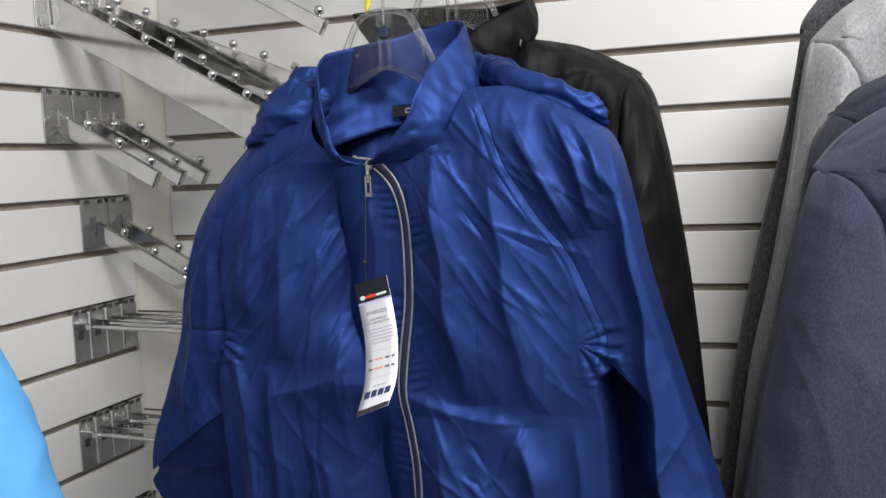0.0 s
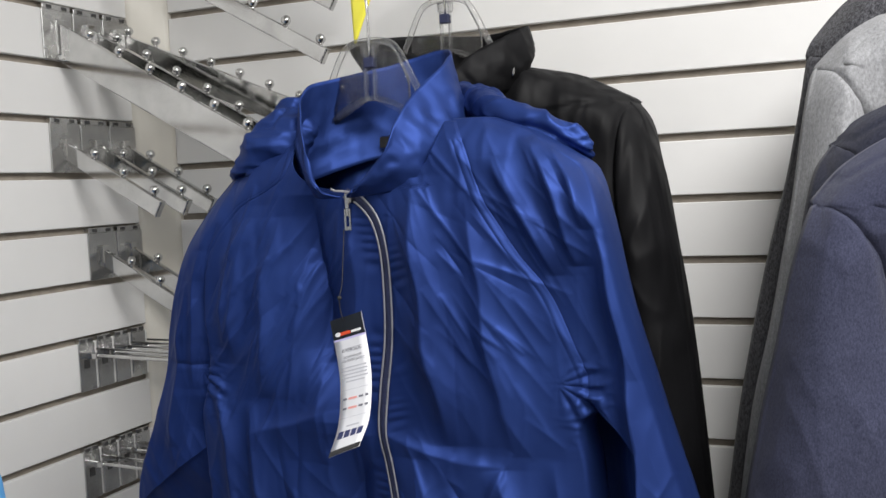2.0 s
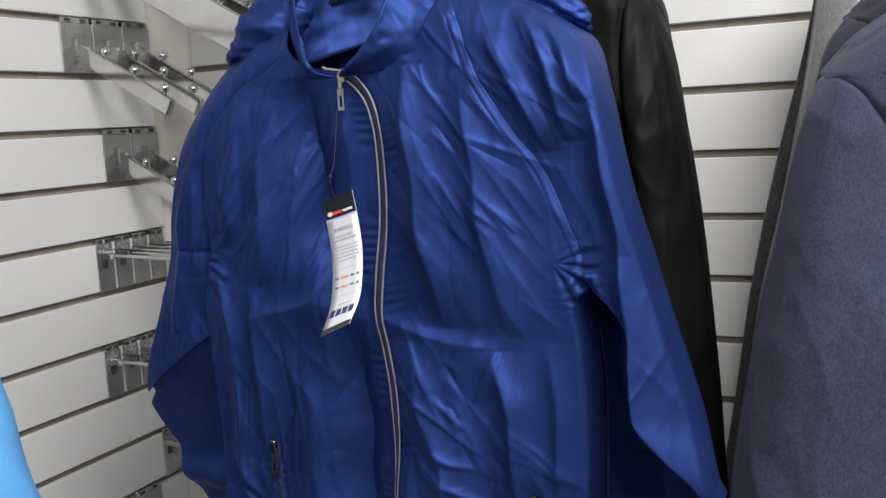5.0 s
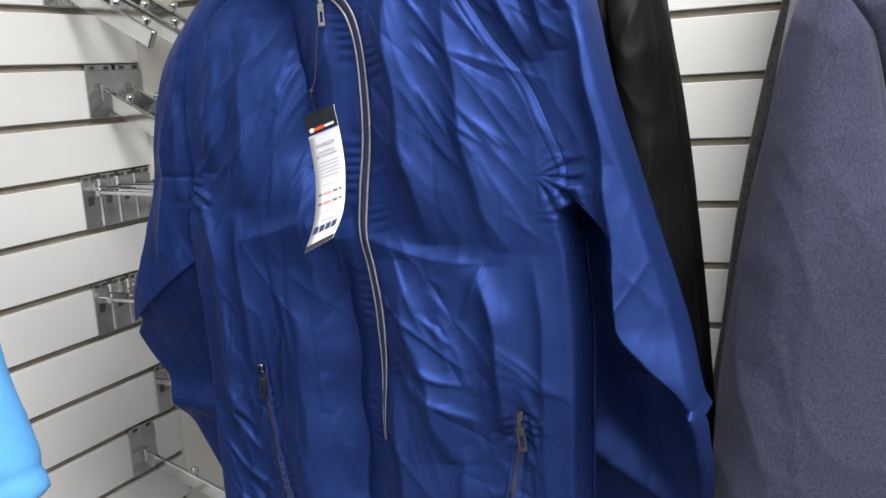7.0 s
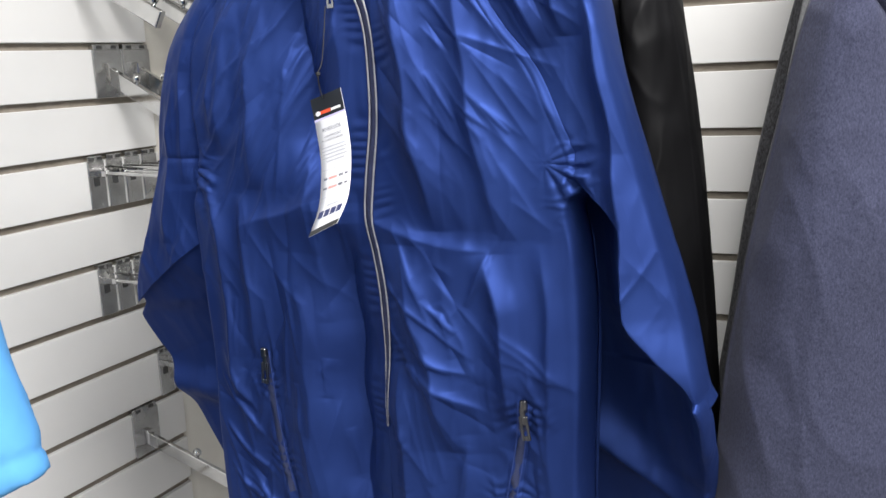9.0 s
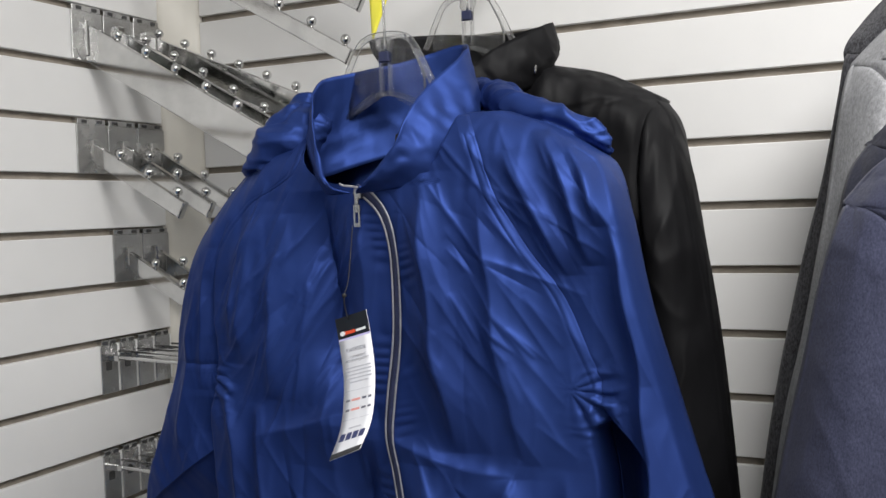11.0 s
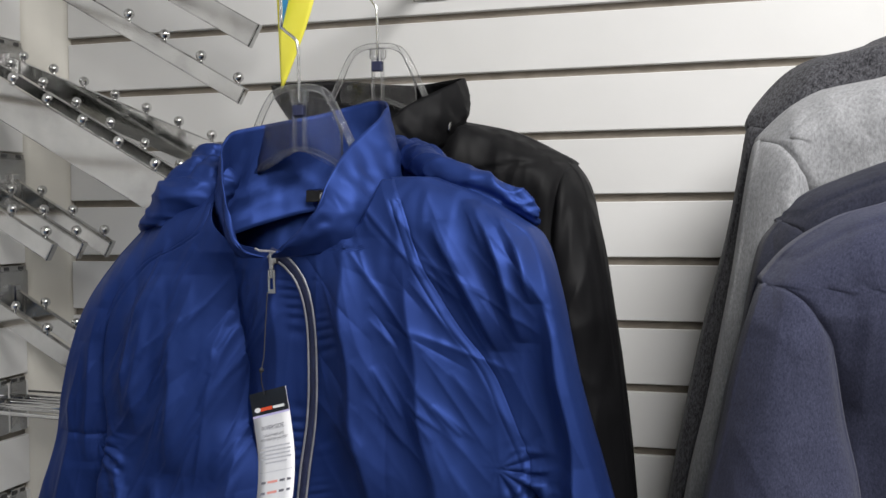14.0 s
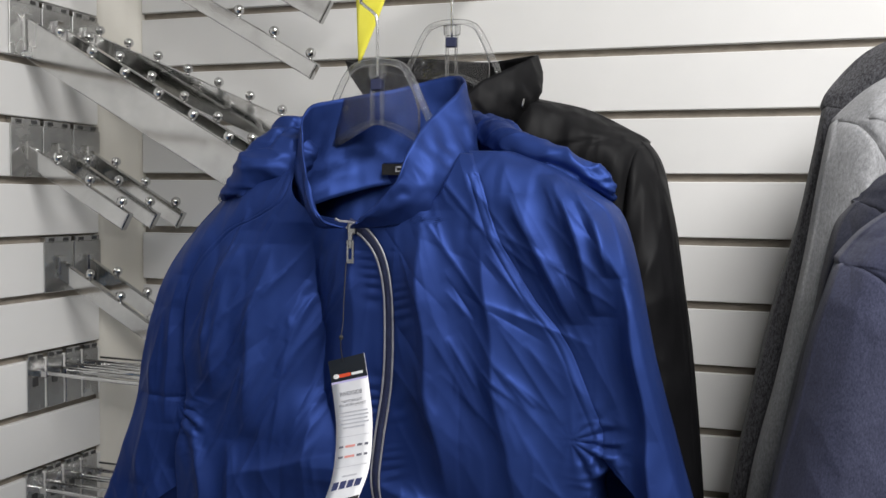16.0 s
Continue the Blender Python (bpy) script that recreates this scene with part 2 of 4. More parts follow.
# ---------------------------------------------------------------- room
PITCH, GAP = 0.1016, 0.0127
ZB = lambda k: 1.5 - PITCH * (k - 3)
ZL = lambda k: ZB(k) - 0.0135
XR, YF, TOP = 3.6, -4.6, 2.85


def structure(name, bm, mat, label, category):
    return tagged(part(name, bm, mat), label, category, kind="structure")


structure("floor", box_bm(-0.05, XR + 0.05, YF - 0.05, 0.06, -0.05, 0.0), CARPET, "dark grey short-pile shop carpet floor", "floor")
structure("ceiling", box_bm(-0.05, XR + 0.05, YF - 0.05, 0.06, TOP, TOP + 0.05), CEIL, "white mineral tile ceiling over the shop", "ceiling")
# unseen walls added to close the room; their grey holds back bounce light
structure("wall_east", box_bm(XR, XR + 0.05, YF, 0.0, 0, TOP), UNSEENWALL, "unseen shop side wall, plain grey to cut bounce light", "wall")
structure("wall_south", box_bm(-0.05, XR + 0.05, YF - 0.05, YF, 0, TOP), UNSEENWALL, "unseen wall behind the aisle, plain grey to cut bounce light", "wall")
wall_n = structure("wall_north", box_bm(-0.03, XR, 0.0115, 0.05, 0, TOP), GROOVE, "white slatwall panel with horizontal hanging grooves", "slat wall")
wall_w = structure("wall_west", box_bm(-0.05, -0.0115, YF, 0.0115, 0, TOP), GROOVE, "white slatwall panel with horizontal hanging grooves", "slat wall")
post = structure("corner_trim", box_bm(-0.0115, 0.0015, -0.002, 0.011, 0, TOP), POST, "cream painted vertical trim in the slatwall corner", "corner trim")

# cove trim that closes the corner between the two slatted walls
bm = bmesh.new()
prof = [(-0.0110, -0.0575), (-0.002, -0.0570), (0.006, -0.048), (0.019, -0.030), (0.034, -0.016), (0.047, -0.006), (0.0545, 0.002), (0.0555, 0.0110)]
for z in (0.0, TOP):
    for x, y in prof:
        bm.verts.new((x, y, z))
bm.verts.ensure_lookup_table()
for i in range(len(prof) - 1):
    f = bm.faces.new([bm.verts[i], bm.verts[i + 1], bm.verts[len(prof) + i + 1], bm.verts[len(prof) + i]])
    f.smooth = True
bmesh.ops.recalc_face_normals(bm, faces=bm.faces[:])
part("cove_strip", bm, POST, post)


# ---------------------------------------------------------------- cloth helpers
def superellipse(cx, cy, z, w, d, n=48, e=2.5):
    a = np.linspace(0, 2 * np.pi, n, endpoint=False)
    c, s = np.cos(a), np.sin(a)
    return np.stack([cx + w * np.sign(c) * np.abs(c) ** (2 / e), cy + d * np.sign(s) * np.abs(s) ** (2 / e), np.full(n, z)], 1)


def body_rows(levels, n=40, e=2.5):
    """levels: rows of z, left x, right x, front y, back y."""
    return [superellipse((l + r) / 2, (f + k) / 2, z, (r - l) / 2, (k - f) / 2, 48, e) for z, l, r, f, k in spline(levels, n)]


def sleeve_rows(stations, n=40, sides=28):
    """stations: rows of x, y, z, half width across, half depth; the tube follows them, flat to the front."""
    s = spline(stations, n)
    rows = []
    tang = np.gradient(s[:, :3], axis=0)
    for p, t in zip(s, tang):
        t = Vector(t).normalized()
        u = t.cross(Vector((0, -1, 0))).normalized()
        w = u.cross(t).normalized()
        rows.append([Vector(p[:3]) + u * math.cos(a) * p[3] + w * math.sin(a) * p[4] for a in np.linspace(0, 2 * math.pi, sides, endpoint=False)])
    return rows


def shell(tubes, voxel=0.005):
    """Closed tubes grown together into one skin: vertices and quads."""
    bm = bmesh.new()
    for rows in tubes:
        g = grid_mesh(rows, True, True)
        me = bpy.data.meshes.new("t")
        g.to_mesh(me)
        g.free()
        bm.from_mesh(me)
        bpy.data.meshes.remove(me)
    me = bpy.data.meshes.new("t")
    bm.to_mesh(me)
    bm.free()
    ob = new("t", me)
    rm = ob.modifiers.new("r", "REMESH")
    rm.mode, rm.voxel_size, rm.adaptivity = "VOXEL", voxel, 0.0
    dg = bpy.context.evaluated_depsgraph_get()
    dg.update()
    res = bpy.data.meshes.new_from_object(ob.evaluated_get(dg))
    v = np.empty(len(res.vertices) * 3)
    res.vertices.foreach_get("co", v)
    v = v.reshape(-1, 3)
    q = np.array([p.vertices[:] for p in res.polygons if len(p.vertices) == 4])
    bpy.data.objects.remove(ob)
    bpy.data.meshes.remove(me)
    bpy.data.meshes.remove(res)
    return v, q


def relax(v, q, weight, rounds):
    """Laplacian smoothing with a weight for each vertex."""
    e = np.vstack([q[:, [0, 1]], q[:, [1, 2]], q[:, [2, 3]], q[:, [3, 0]]])
    deg = np.bincount(e.ravel(), minlength=len(v))[:, None].astype(float)
    for _ in range(rounds):
        s = np.zeros_like(v)
        for k in range(3):
            s[:, k] = np.bincount(e[:, 0], v[e[:, 1], k], len(v)) + np.bincount(e[:, 1], v[e[:, 0], k], len(v))
        v = v + np.broadcast_to(weight, len(v))[:, None] * (s / np.maximum(deg, 1) - v)
    return v


def normals(v, q):
    fn = np.cross(v[q[:, 2]] - v[q[:, 0]], v[q[:, 3]] - v[q[:, 1]])
    n = np.zeros_like(v)
    for k in range(4):
        for a in range(3):
            n[:, a] += np.bincount(q[:, k], fn[:, a], len(v))
    return n / np.maximum(np.linalg.norm(n, axis=1, keepdims=True), 1e-12)


def fold(x, z, x0, z0, x1, z1, w, h, sharp=0.0):
    """Height of one crease from (x0, z0) to (x1, z1), fading at both ends; sharp makes one flank steeper."""
    dx, dz = x1 - x0, z1 - z0
    ln = math.hypot(dx, dz)
    u = ((x - x0) * dx + (z - z0) * dz) / ln ** 2
    d = ((x - x0) * dz - (z - z0) * dx) / ln
    if w > 0.006:
        d = d + 0.35 * w * np.sin(u * 6 + x0 * 90) + 0.15 * w * np.sin(u * 17 + z0 * 70)
    k = np.clip(1 - (2 * u - 1) ** 2, 0, None) ** 0.6 * ((u > 0) & (u < 1))
    side = np.where(d > 0, 1 + sharp, 1 - sharp * 0.6)
    return h * k * np.exp(-(np.abs(d * side) / w) ** 1.15)


def creases(x, z, zone, count, angle, spread, length, width, height, seed):
    """Many straight crisp creases scattered in a zone (x0, x1, z0, z1), running at about the angle given."""
    rnd = random.Random(seed)
    out = np.zeros(len(x))
    for _ in range(count):
        cx, cz = rnd.uniform(zone[0], zone[1]), rnd.uniform(zone[2], zone[3])
        a = radians(rnd.gauss(angle, spread))
        ln = rnd.uniform(*length) / 2
        w, h = rnd.uniform(*width), rnd.uniform(*height) * rnd.choice((1, 1, 1, -0.7))
        k = np.nonzero((np.abs(x - cx) < ln + 4 * w) & (np.abs(z - cz) < ln + 4 * w))[0]
        dx, dz = ln * math.cos(a), ln * math.sin(a)
        out[k] += fold(x[k], z[k], cx - dx, cz - dz, cx + dx, cz + dz, w, h, rnd.uniform(-0.5, 0.5))
    return out


def ridges(v, sx, sy, sz, seed, power=1.6):
    """Ridged noise in 0..1: soft valleys between creases."""
    out = np.empty(len(v))
    for i, p in enumerate(v):
        a = Vector((p[0] * sx + seed, p[1] * sy, p[2] * sz))
        a.x += 0.5 * noise.noise(a * 0.7 + Vector((7, 3, seed)))
        out[i] = 1 - abs(noise.noise(a)) * 1.6
    return np.clip(out, 0, 1) ** power


def split(v, q, where, names, mat, parent):
    """Each group of quads becomes a mesh of its own under the thing."""
    made = {}
    for g, name in enumerate(names):
        f = q[where == g]
        if not len(f):
            continue
        used, inv = np.unique(f, return_inverse=True)
        me = bpy.data.meshes.new(name)
        me.from_pydata([tuple(p) for p in v[used]], [], [tuple(r) for r in inv.reshape(-1, 4).tolist()])
        smooth(me)
        made[g] = part(name, me, mat, parent)
    return made


def thing(name, label, category, group=""):
    e = new(name)
    e.empty_display_size = 0.05
    return tagged(e, label, category, group)


def tree_of(v, q):
    return mathutils_bvh.BVHTree.FromPolygons([tuple(p) for p in v], [tuple(r) for r in q.tolist()])


def front_y(tree, x, z, start=-1.4):
    hit = tree.ray_cast(Vector((x, start, z)), Vector((0, 1, 0)))
    return hit[0].y if hit[0] else None


def strip_on(tree, centre, width, lift, shift=0.0, n=90, cols=5, bulge=0.0012, last=-0.64, taper=None, ease=4):
    """A band laid on the front of a garment along (x, z) points, shifted sideways."""
    c = spline(centre, n)
    t = np.gradient(c, axis=0)
    rows = []
    for i, (p, d) in enumerate(zip(c, t)):
        d = d / np.linalg.norm(d)
        k = 1.0 if taper is None else float(np.interp(p[1], [taper[0], taper[1]], [taper[2], 1.0]))
        row = []
        for s in np.linspace(-1, 1, cols):
            o = (s * width / 2 + shift) * k
            x, z = p[0] - d[1] * o, p[1] + d[0] * o
            y = front_y(tree, x, z)
            last = y if y is not None else last
            row.append((x, last - lift - bulge * (1 - s * s), z))
        rows.append(row)
    rows = np.array(rows)
    ym = rows[:, :, 1].mean(1)
    sm = np.convolve(np.pad(ym, ease, "edge"), np.ones(2 * ease + 1) / (2 * ease + 1), "valid")
    rows[:, :, 1] += (np.minimum(sm, ym + 0.001) - ym)[:, None]
    return grid_mesh(rows)


def loft(stations, n=72, m=14, bulge=0.008, centre=(0, 0)):
    """A cloth band from base to top points (rows of six numbers), bowed outwards from the centre."""
    s = spline(stations, n)
    rows = []
    for i, p in enumerate(s):
        b, t = Vector(p[:3]), Vector(p[3:])
        row = []
        for k in np.linspace(0, 1, m):
            c = b.lerp(t, k)
            out = Vector((c.x - centre[0], c.y - centre[1], 0)).normalized()
            wob = (0.4 - abs(noise.noise(Vector((c.x * 26, c.y * 26, c.z * 14))))) * 0.010 + (0.3 - abs(noise.noise(Vector((c.x * 50 + c.z * 30, c.y * 50, c.z * 42)) + Vector((3, 1, 0))))) * 0.007
            row.append(c + out * (bulge * math.sin(math.pi * k) + wob * (0.3 + 0.7 * math.sin(math.pi * min(1, k * 1.1 + 0.05)))))
        rows.append(row)
    return grid_mesh(rows)


# ---------------------------------------------------------------- blue jacket
ZIP_LINE = [(0.778, 1.428), (0.798, 1.418), (0.817, 1.395), (0.827, 1.360), (0.829, 1.310), (0.827, 1.255), (0.818, 1.195), (0.814, 1.150),
            (0.821, 1.110), (0.828, 1.060), (0.827, 1.005), (0.822, 0.945), (0.819, 0.90)]
# outlines of the pieces: rows of z, x, from the top down
RAGLAN_L = [(1.500, 0.700), (1.455, 0.690), (1.435, 0.660), (1.412, 0.610), (1.360, 0.560), (1.292, 0.545), (1.209, 0.548)]
RAGLAN_R = [(1.505, 0.905), (1.470, 0.924), (1.418, 0.942), (1.355, 0.978), (1.312, 1.009), (1.257, 1.031), (1.212, 1.047), (1.185, 1.049)]
SIDE_L = RAGLAN_L + [(1.150, 0.532), (1.100, 0.532), (1.040, 0.538), (0.955, 0.541), (0.86, 0.535), (0.76, 0.532), (0.640, 0.536)]
SIDE_R = RAGLAN_R + [(1.160, 1.034), (1.110, 1.041), (1.040, 1.045), (0.960, 1.043), (0.84, 1.037), (0.70, 1.034), (0.62, 1.034)]
NECK_L = [(1.500, 0.702), (1.470, 0.700), (1.450, 0.712), (1.436, 0.740), (1.428, 0.778)] + [(z, x) for x, z in ZIP_LINE[1:]] + [(0.80, 0.812), (0.60, 0.812)]
NECK_R = [(1.505, 0.900), (1.480, 0.893), (1.455, 0.880), (1.436, 0.840), (1.428, 0.782)] + [(z, x) for x, z in ZIP_LINE[1:]] + [(0.80, 0.817), (0.60, 0.819)]
OUT_L = [(1.502, 0.655), (1.488, 0.632), (1.465, 0.594), (1.430, 0.552), (1.392, 0.520), (1.327, 0.494), (1.258, 0.473), (1.195, 0.456), (1.142, 0.437), (1.049, 0.404), (1.000, 0.397)]
OUT_R = [(1.508, 0.935), (1.498, 0.962), (1.486, 0.990), (1.463, 1.024), (1.440, 1.050), (1.391, 1.070), (1.294, 1.092), (1.191, 1.120), (1.100, 1.148), (1.023, 1.169), (0.955, 1.182)]
RIDGE = [(1.440, 1.036), (1.369, 1.066), (1.273, 1.087), (1.157, 1.101), (1.073, 1.107), (1.046, 1.112), (1.014, 1.138), (0.986, 1.166), (0.955, 1.180)]
# folds that run downwards: path (rows of z, x), height, reach to the one and the other side
FALLS = [
    (RIDGE, 0.030, 0.016, 0.055),
    ([(1.44, 0.860), (1.36, 0.868), (1.25, 0.880), (1.14, 0.900)], 0.014, 0.020, 0.034),
    ([(1.42, 0.925), (1.34, 0.938), (1.24, 0.950), (1.13, 0.972)], 0.009, 0.014, 0.026),
    ([(1.46, 0.955), (1.40, 0.985), (1.33, 1.020)], 0.008, 0.009, 0.020),
    ([(1.48, 0.990), (1.44, 1.012), (1.39, 1.030), (1.34, 1.040)], 0.011, 0.008, 0.018),
    ([(1.475, 1.010), (1.43, 1.038), (1.38, 1.052)], 0.008, 0.007, 0.014),
    ([(1.12, 0.850), (1.04, 0.868), (0.96, 0.890), (0.88, 0.905)], 0.013, 0.024, 0.036),
    ([(1.11, 0.952), (1.05, 0.968), (0.98, 0.975), (0.92, 0.972)], 0.012, 0.014, 0.022),
    ([(1.12, 1.012), (1.02, 1.020), (0.92, 1.016), (0.80, 1.012)], 0.006, 0.010, 0.014),
    ([(0.98, 0.842), (0.90, 0.842), (0.80, 0.848), (0.68, 0.852)], 0.012, 0.014, 0.040),
    ([(0.90, 0.925), (0.82, 0.918), (0.72, 0.905)], 0.006, 0.012, 0.016),
    # hollow beside the zip
    ([(1.425, 0.722), (1.34, 0.730), (1.24, 0.738), (1.16, 0.760)], -0.017, 0.030, 0.026),
    ([(1.42, 0.778), (1.34, 0.784), (1.24, 0.786), (1.17, 0.790)], 0.005, 0.024, 0.016),
    ([(1.14, 0.770), (1.05, 0.770), (0.92, 0.768), (0.74, 0.772)], -0.024, 0.036, 0.026),
    ([(1.40, 0.675), (1.30, 0.648), (1.18, 0.640)], 0.008, 0.018, 0.028),
    ([(1.415, 0.640), (1.33, 0.604), (1.22, 0.588)], 0.006, 0.014, 0.022),
    ([(1.40, 0.630), (1.34, 0.590), (1.24, 0.575)], 0.006, 0.012, 0.016),
    ([(1.20, 0.556), (1.12, 0.572), (1.00, 0.578), (0.88, 0.572)], 0.007, 0.012, 0.020),
    ([(1.17, 0.612), (1.06, 0.622), (0.96, 0.620)], 0.007, 0.014, 0.018),
    ([(1.10, 0.690), (0.98, 0.702), (0.84, 0.700), (0.74, 0.705)], 0.008, 0.030, 0.030),
    ([(1.36, 0.536), (1.28, 0.520), (1.18, 0.512)], 0.006, 0.012, 0.016),
    ([(1.32, 0.512), (1.20, 0.486), (1.10, 0.466)], 0.006, 0.014, 0.016)]
# creases that run across: path (rows of x, z), height, reach upwards and downwards
CROSS = [
    ([(0.812, 1.148), (0.860, 1.134), (0.910, 1.121), (0.958, 1.113)], 0.010, 0.030, 0.007),
    ([(0.610, 1.130), (0.680, 1.150), (0.740, 1.168), (0.795, 1.176)], 0.010, 0.045, 0.010),
    ([(0.470, 1.214), (0.510, 1.212), (0.545, 1.213)], -0.0022, 0.004, 0.003),
    ([(1.108, 1.118), (1.135, 1.090), (1.158, 1.064)], 0.0016, 0.016, 0.008),
    ([(0.850, 0.985), (0.890, 0.958), (0.950, 0.930)], 0.005, 0.012, 0.006),
    ([(0.850, 0.790), (0.890, 0.770), (0.940, 0.742)], 0.005, 0.008, 0.004),
    ([(0.860, 0.760), (0.890, 0.742), (0.920, 0.720)], 0.004, 0.006, 0.004),
    ([(0.550, 0.930), (0.585, 0.880), (0.615, 0.850)], 0.005, 0.007, 0.005),
    ([(0.545, 0.860), (0.580, 0.825), (0.625, 0.800)], 0.005, 0.006, 0.005),
    ([(0.545, 0.800), (0.580, 0.770), (0.640, 0.755)], 0.005, 0.006, 0.005)]
SHOULDER = [(0.40, 1.20), (0.50, 1.385), (0.552, 1.435), (0.594, 1.468), (0.65, 1.500), (0.80, 1.530), (0.935, 1.512), (0.998, 1.490), (1.036, 1.468), (1.066, 1.440), (1.09, 1.36), (1.2, 1.1)]


def line(rows):
    """A smooth function of the first number of the rows."""
    s = spline(rows, 160)
    s = s[np.argsort(s[:, 0])]
    return lambda k: np.interp(k, s[:, 0], s[:, 1])


def crest(along, across, rows, h, lo, hi):
    """One fold: height h on its path, falling off by lo and hi to its sides and fading at its ends."""
    f = line(rows)
    a0, a1 = sorted((rows[0][0], rows[-1][0]))
    u = (along - a0) / (a1 - a0)
    d = across - f(along)
    d = d + 0.12 * min(lo, hi) * np.sin(along * 55 + rows[0][1] * 90)
    fade = np.clip(1.06 - np.abs(2 * u - 1) ** 3, 0, 1) * ((u > -0.02) & (u < 1.02))
    return h * fade * np.exp(-np.abs(d / np.where(d < 0, lo, hi)) ** 1.2)


def blue_front(x, z):
    """y of the jacket's front at x, z, with all its folds."""
    shape = x.shape
    x, z = x.ravel(), z.ravel()
    uu = np.where(x < 0.82, (x - 0.82) / 0.29, (x - 0.82) / 0.225)
    y = -0.628 + np.where(x < 0.82, 0.052, 0.030) * uu ** 2 / (1 + 0.35 * uu ** 2)
    top = np.clip((z - np.interp(x, [p[0] for p in SHOULDER], [p[1] for p in SHOULDER]) + 0.060) / 0.060, 0, 1.2)
    y = y + 0.045 * top ** 2.2 + 0.012 * np.clip((1.0 - z) / 0.3, 0, 1)
    h = np.zeros(len(x))
    for rows, k, lo, hi in FALLS:
        h += (1.2 if rows is RIDGE else 1.7) * crest(z, x, rows, k, lo, hi)
    for rows, k, lo, hi in CROSS:
        h += crest(x, z, rows, k, lo, hi)
    for zone, count, angle, spread, length, width, height, seed in (
            ((0.85, 1.03, 1.24, 1.46), 34, -54, 12, (0.04, 0.15), (0.0026, 0.006), (0.0010, 0.0028), 1),
            ((0.84, 1.03, 1.15, 1.32), 16, -66, 16, (0.05, 0.14), (0.003, 0.008), (0.0008, 0.0020), 12),
            ((0.55, 0.76, 1.17, 1.43), 44, -122, 10, (0.06, 0.18), (0.0026, 0.007), (0.0014, 0.0034), 2),
            ((0.84, 1.02, 0.68, 1.12), 44, -66, 20, (0.05, 0.15), (0.003, 0.008), (0.0014, 0.0036), 3),
            ((0.54, 0.78, 0.70, 1.17), 44, -94, 16, (0.05, 0.16), (0.003, 0.008), (0.0014, 0.0036), 4),
            ((0.86, 1.02, 0.68, 1.05), 24, -30, 14, (0.04, 0.11), (0.0026, 0.006), (0.0014, 0.0032), 5),
            ((0.54, 0.62, 0.70, 0.92), 14, -40, 14, (0.04, 0.09), (0.003, 0.006), (0.0016, 0.0034), 15),
            ((1.03, 1.17, 1.00, 1.40), 8, -72, 5, (0.10, 0.22), (0.004, 0.009), (0.0006, 0.0014), 6),
            ((0.43, 0.55, 1.06, 1.40), 12, -108, 8, (0.08, 0.20), (0.004, 0.009), (0.0008, 0.0022), 7),
            ((0.98, 1.07, 1.34, 1.48), 10, -60, 10, (0.05, 0.12), (0.003, 0.006), (0.0014, 0.0032), 8)):
        h += creases(x, z, zone, count, angle, spread, length, width, height, seed)
    lean = np.clip((x - 0.81) / 0.08, -1, 1) * np.clip((z - 1.04) / 0.15, 0, 1)
    u = np.stack([x + 0.55 * lean * (z - 1.3), 0 * x, z], 1)
    h += 0.0030 * (ridges(u, 9.0, 5.0, 2.6, 1.0) - 0.6) + 0.0014 * (ridges(u, 22.0, 6.0, 4.2, 5.0, 3.0) - 0.3)
    # gathers along the zip, the pockets and under the arms
    zx = np.interp(z, [p[1] for p in ZIP_LINE][::-1], [p[0] for p in ZIP_LINE][::-1])
    h += np.exp(-((x - zx - 0.018) / 0.012) ** 2) * (z < 1.40) * 0.0013 * np.sin(z * 290 - x * 140 + 11 * np.sin(z * 37)) * (0.5 + 0.5 * np.sin(z * 71 + 1))
    h += np.exp(-((x - zx + 0.018) / 0.010) ** 2) * (z < 1.40) * 0.0009 * np.sin(z * 300 + 9 * np.sin(z * 41))
    for pz, tilt in ((POCKET_L, -30), (POCKET_R, 40)):
        px = np.interp(z, [p[1] for p in pz][::-1], [p[0] for p in pz][::-1])
        k = np.exp(-((x - px) / 0.024) ** 2) * np.clip((pz[0][1] + 0.02 - z) / 0.02, 0, 1) * np.clip((z - pz[-1][1] + 0.03) / 0.02, 0, 1)
        h += k * 0.0012 * np.sin(z * 230 + x * tilt + 6 * np.sin(z * 61) + 3 * np.sin(x * 120))
        h -= np.exp(-((np.abs(x - px) - 0.009) / 0.0022) ** 2) * k * 0.0018
    pucker = ridges(np.stack([x, 0 * x, z], 1), 30.0, 20.0, 70.0, 51.0, 2.0)
    for ax, az, amp in ((0.556, 1.185, 0.55), (1.048, 1.190, 1.0)):
        k = np.exp(-((x - ax) / 0.022) ** 2 - ((z - az) / 0.034) ** 2)
        ang = np.arctan2(z - az - 0.02, x - ax + 0.03)
        h += amp * k * (0.007 * (pucker - 0.5) + 0.0035 * np.sin(ang * 13 + 30 * np.hypot(x - ax, z - az)))
    # stitched seams
    for rows, deep in ((RAGLAN_L, 0.35), (RAGLAN_R, 0.6)):
        d = x - line(rows)(z)
        inside = (z > rows[-1][0] - 0.01) & (z < 1.48)
        h -= deep * inside * (0.0032 * np.exp(-(d / 0.0028) ** 2) + 0.0014 * np.exp(-((d + 0.008) / 0.0018) ** 2))
    for zz in (0.030, 0.033):
        h -= 0.0010 * np.exp(-((z - np.interp(x, [p[0] for p in HEM_L], [p[1] for p in HEM_L]) - zz) / 0.0022) ** 2) * (x < 0.812)
    return (y - h).reshape(shape)


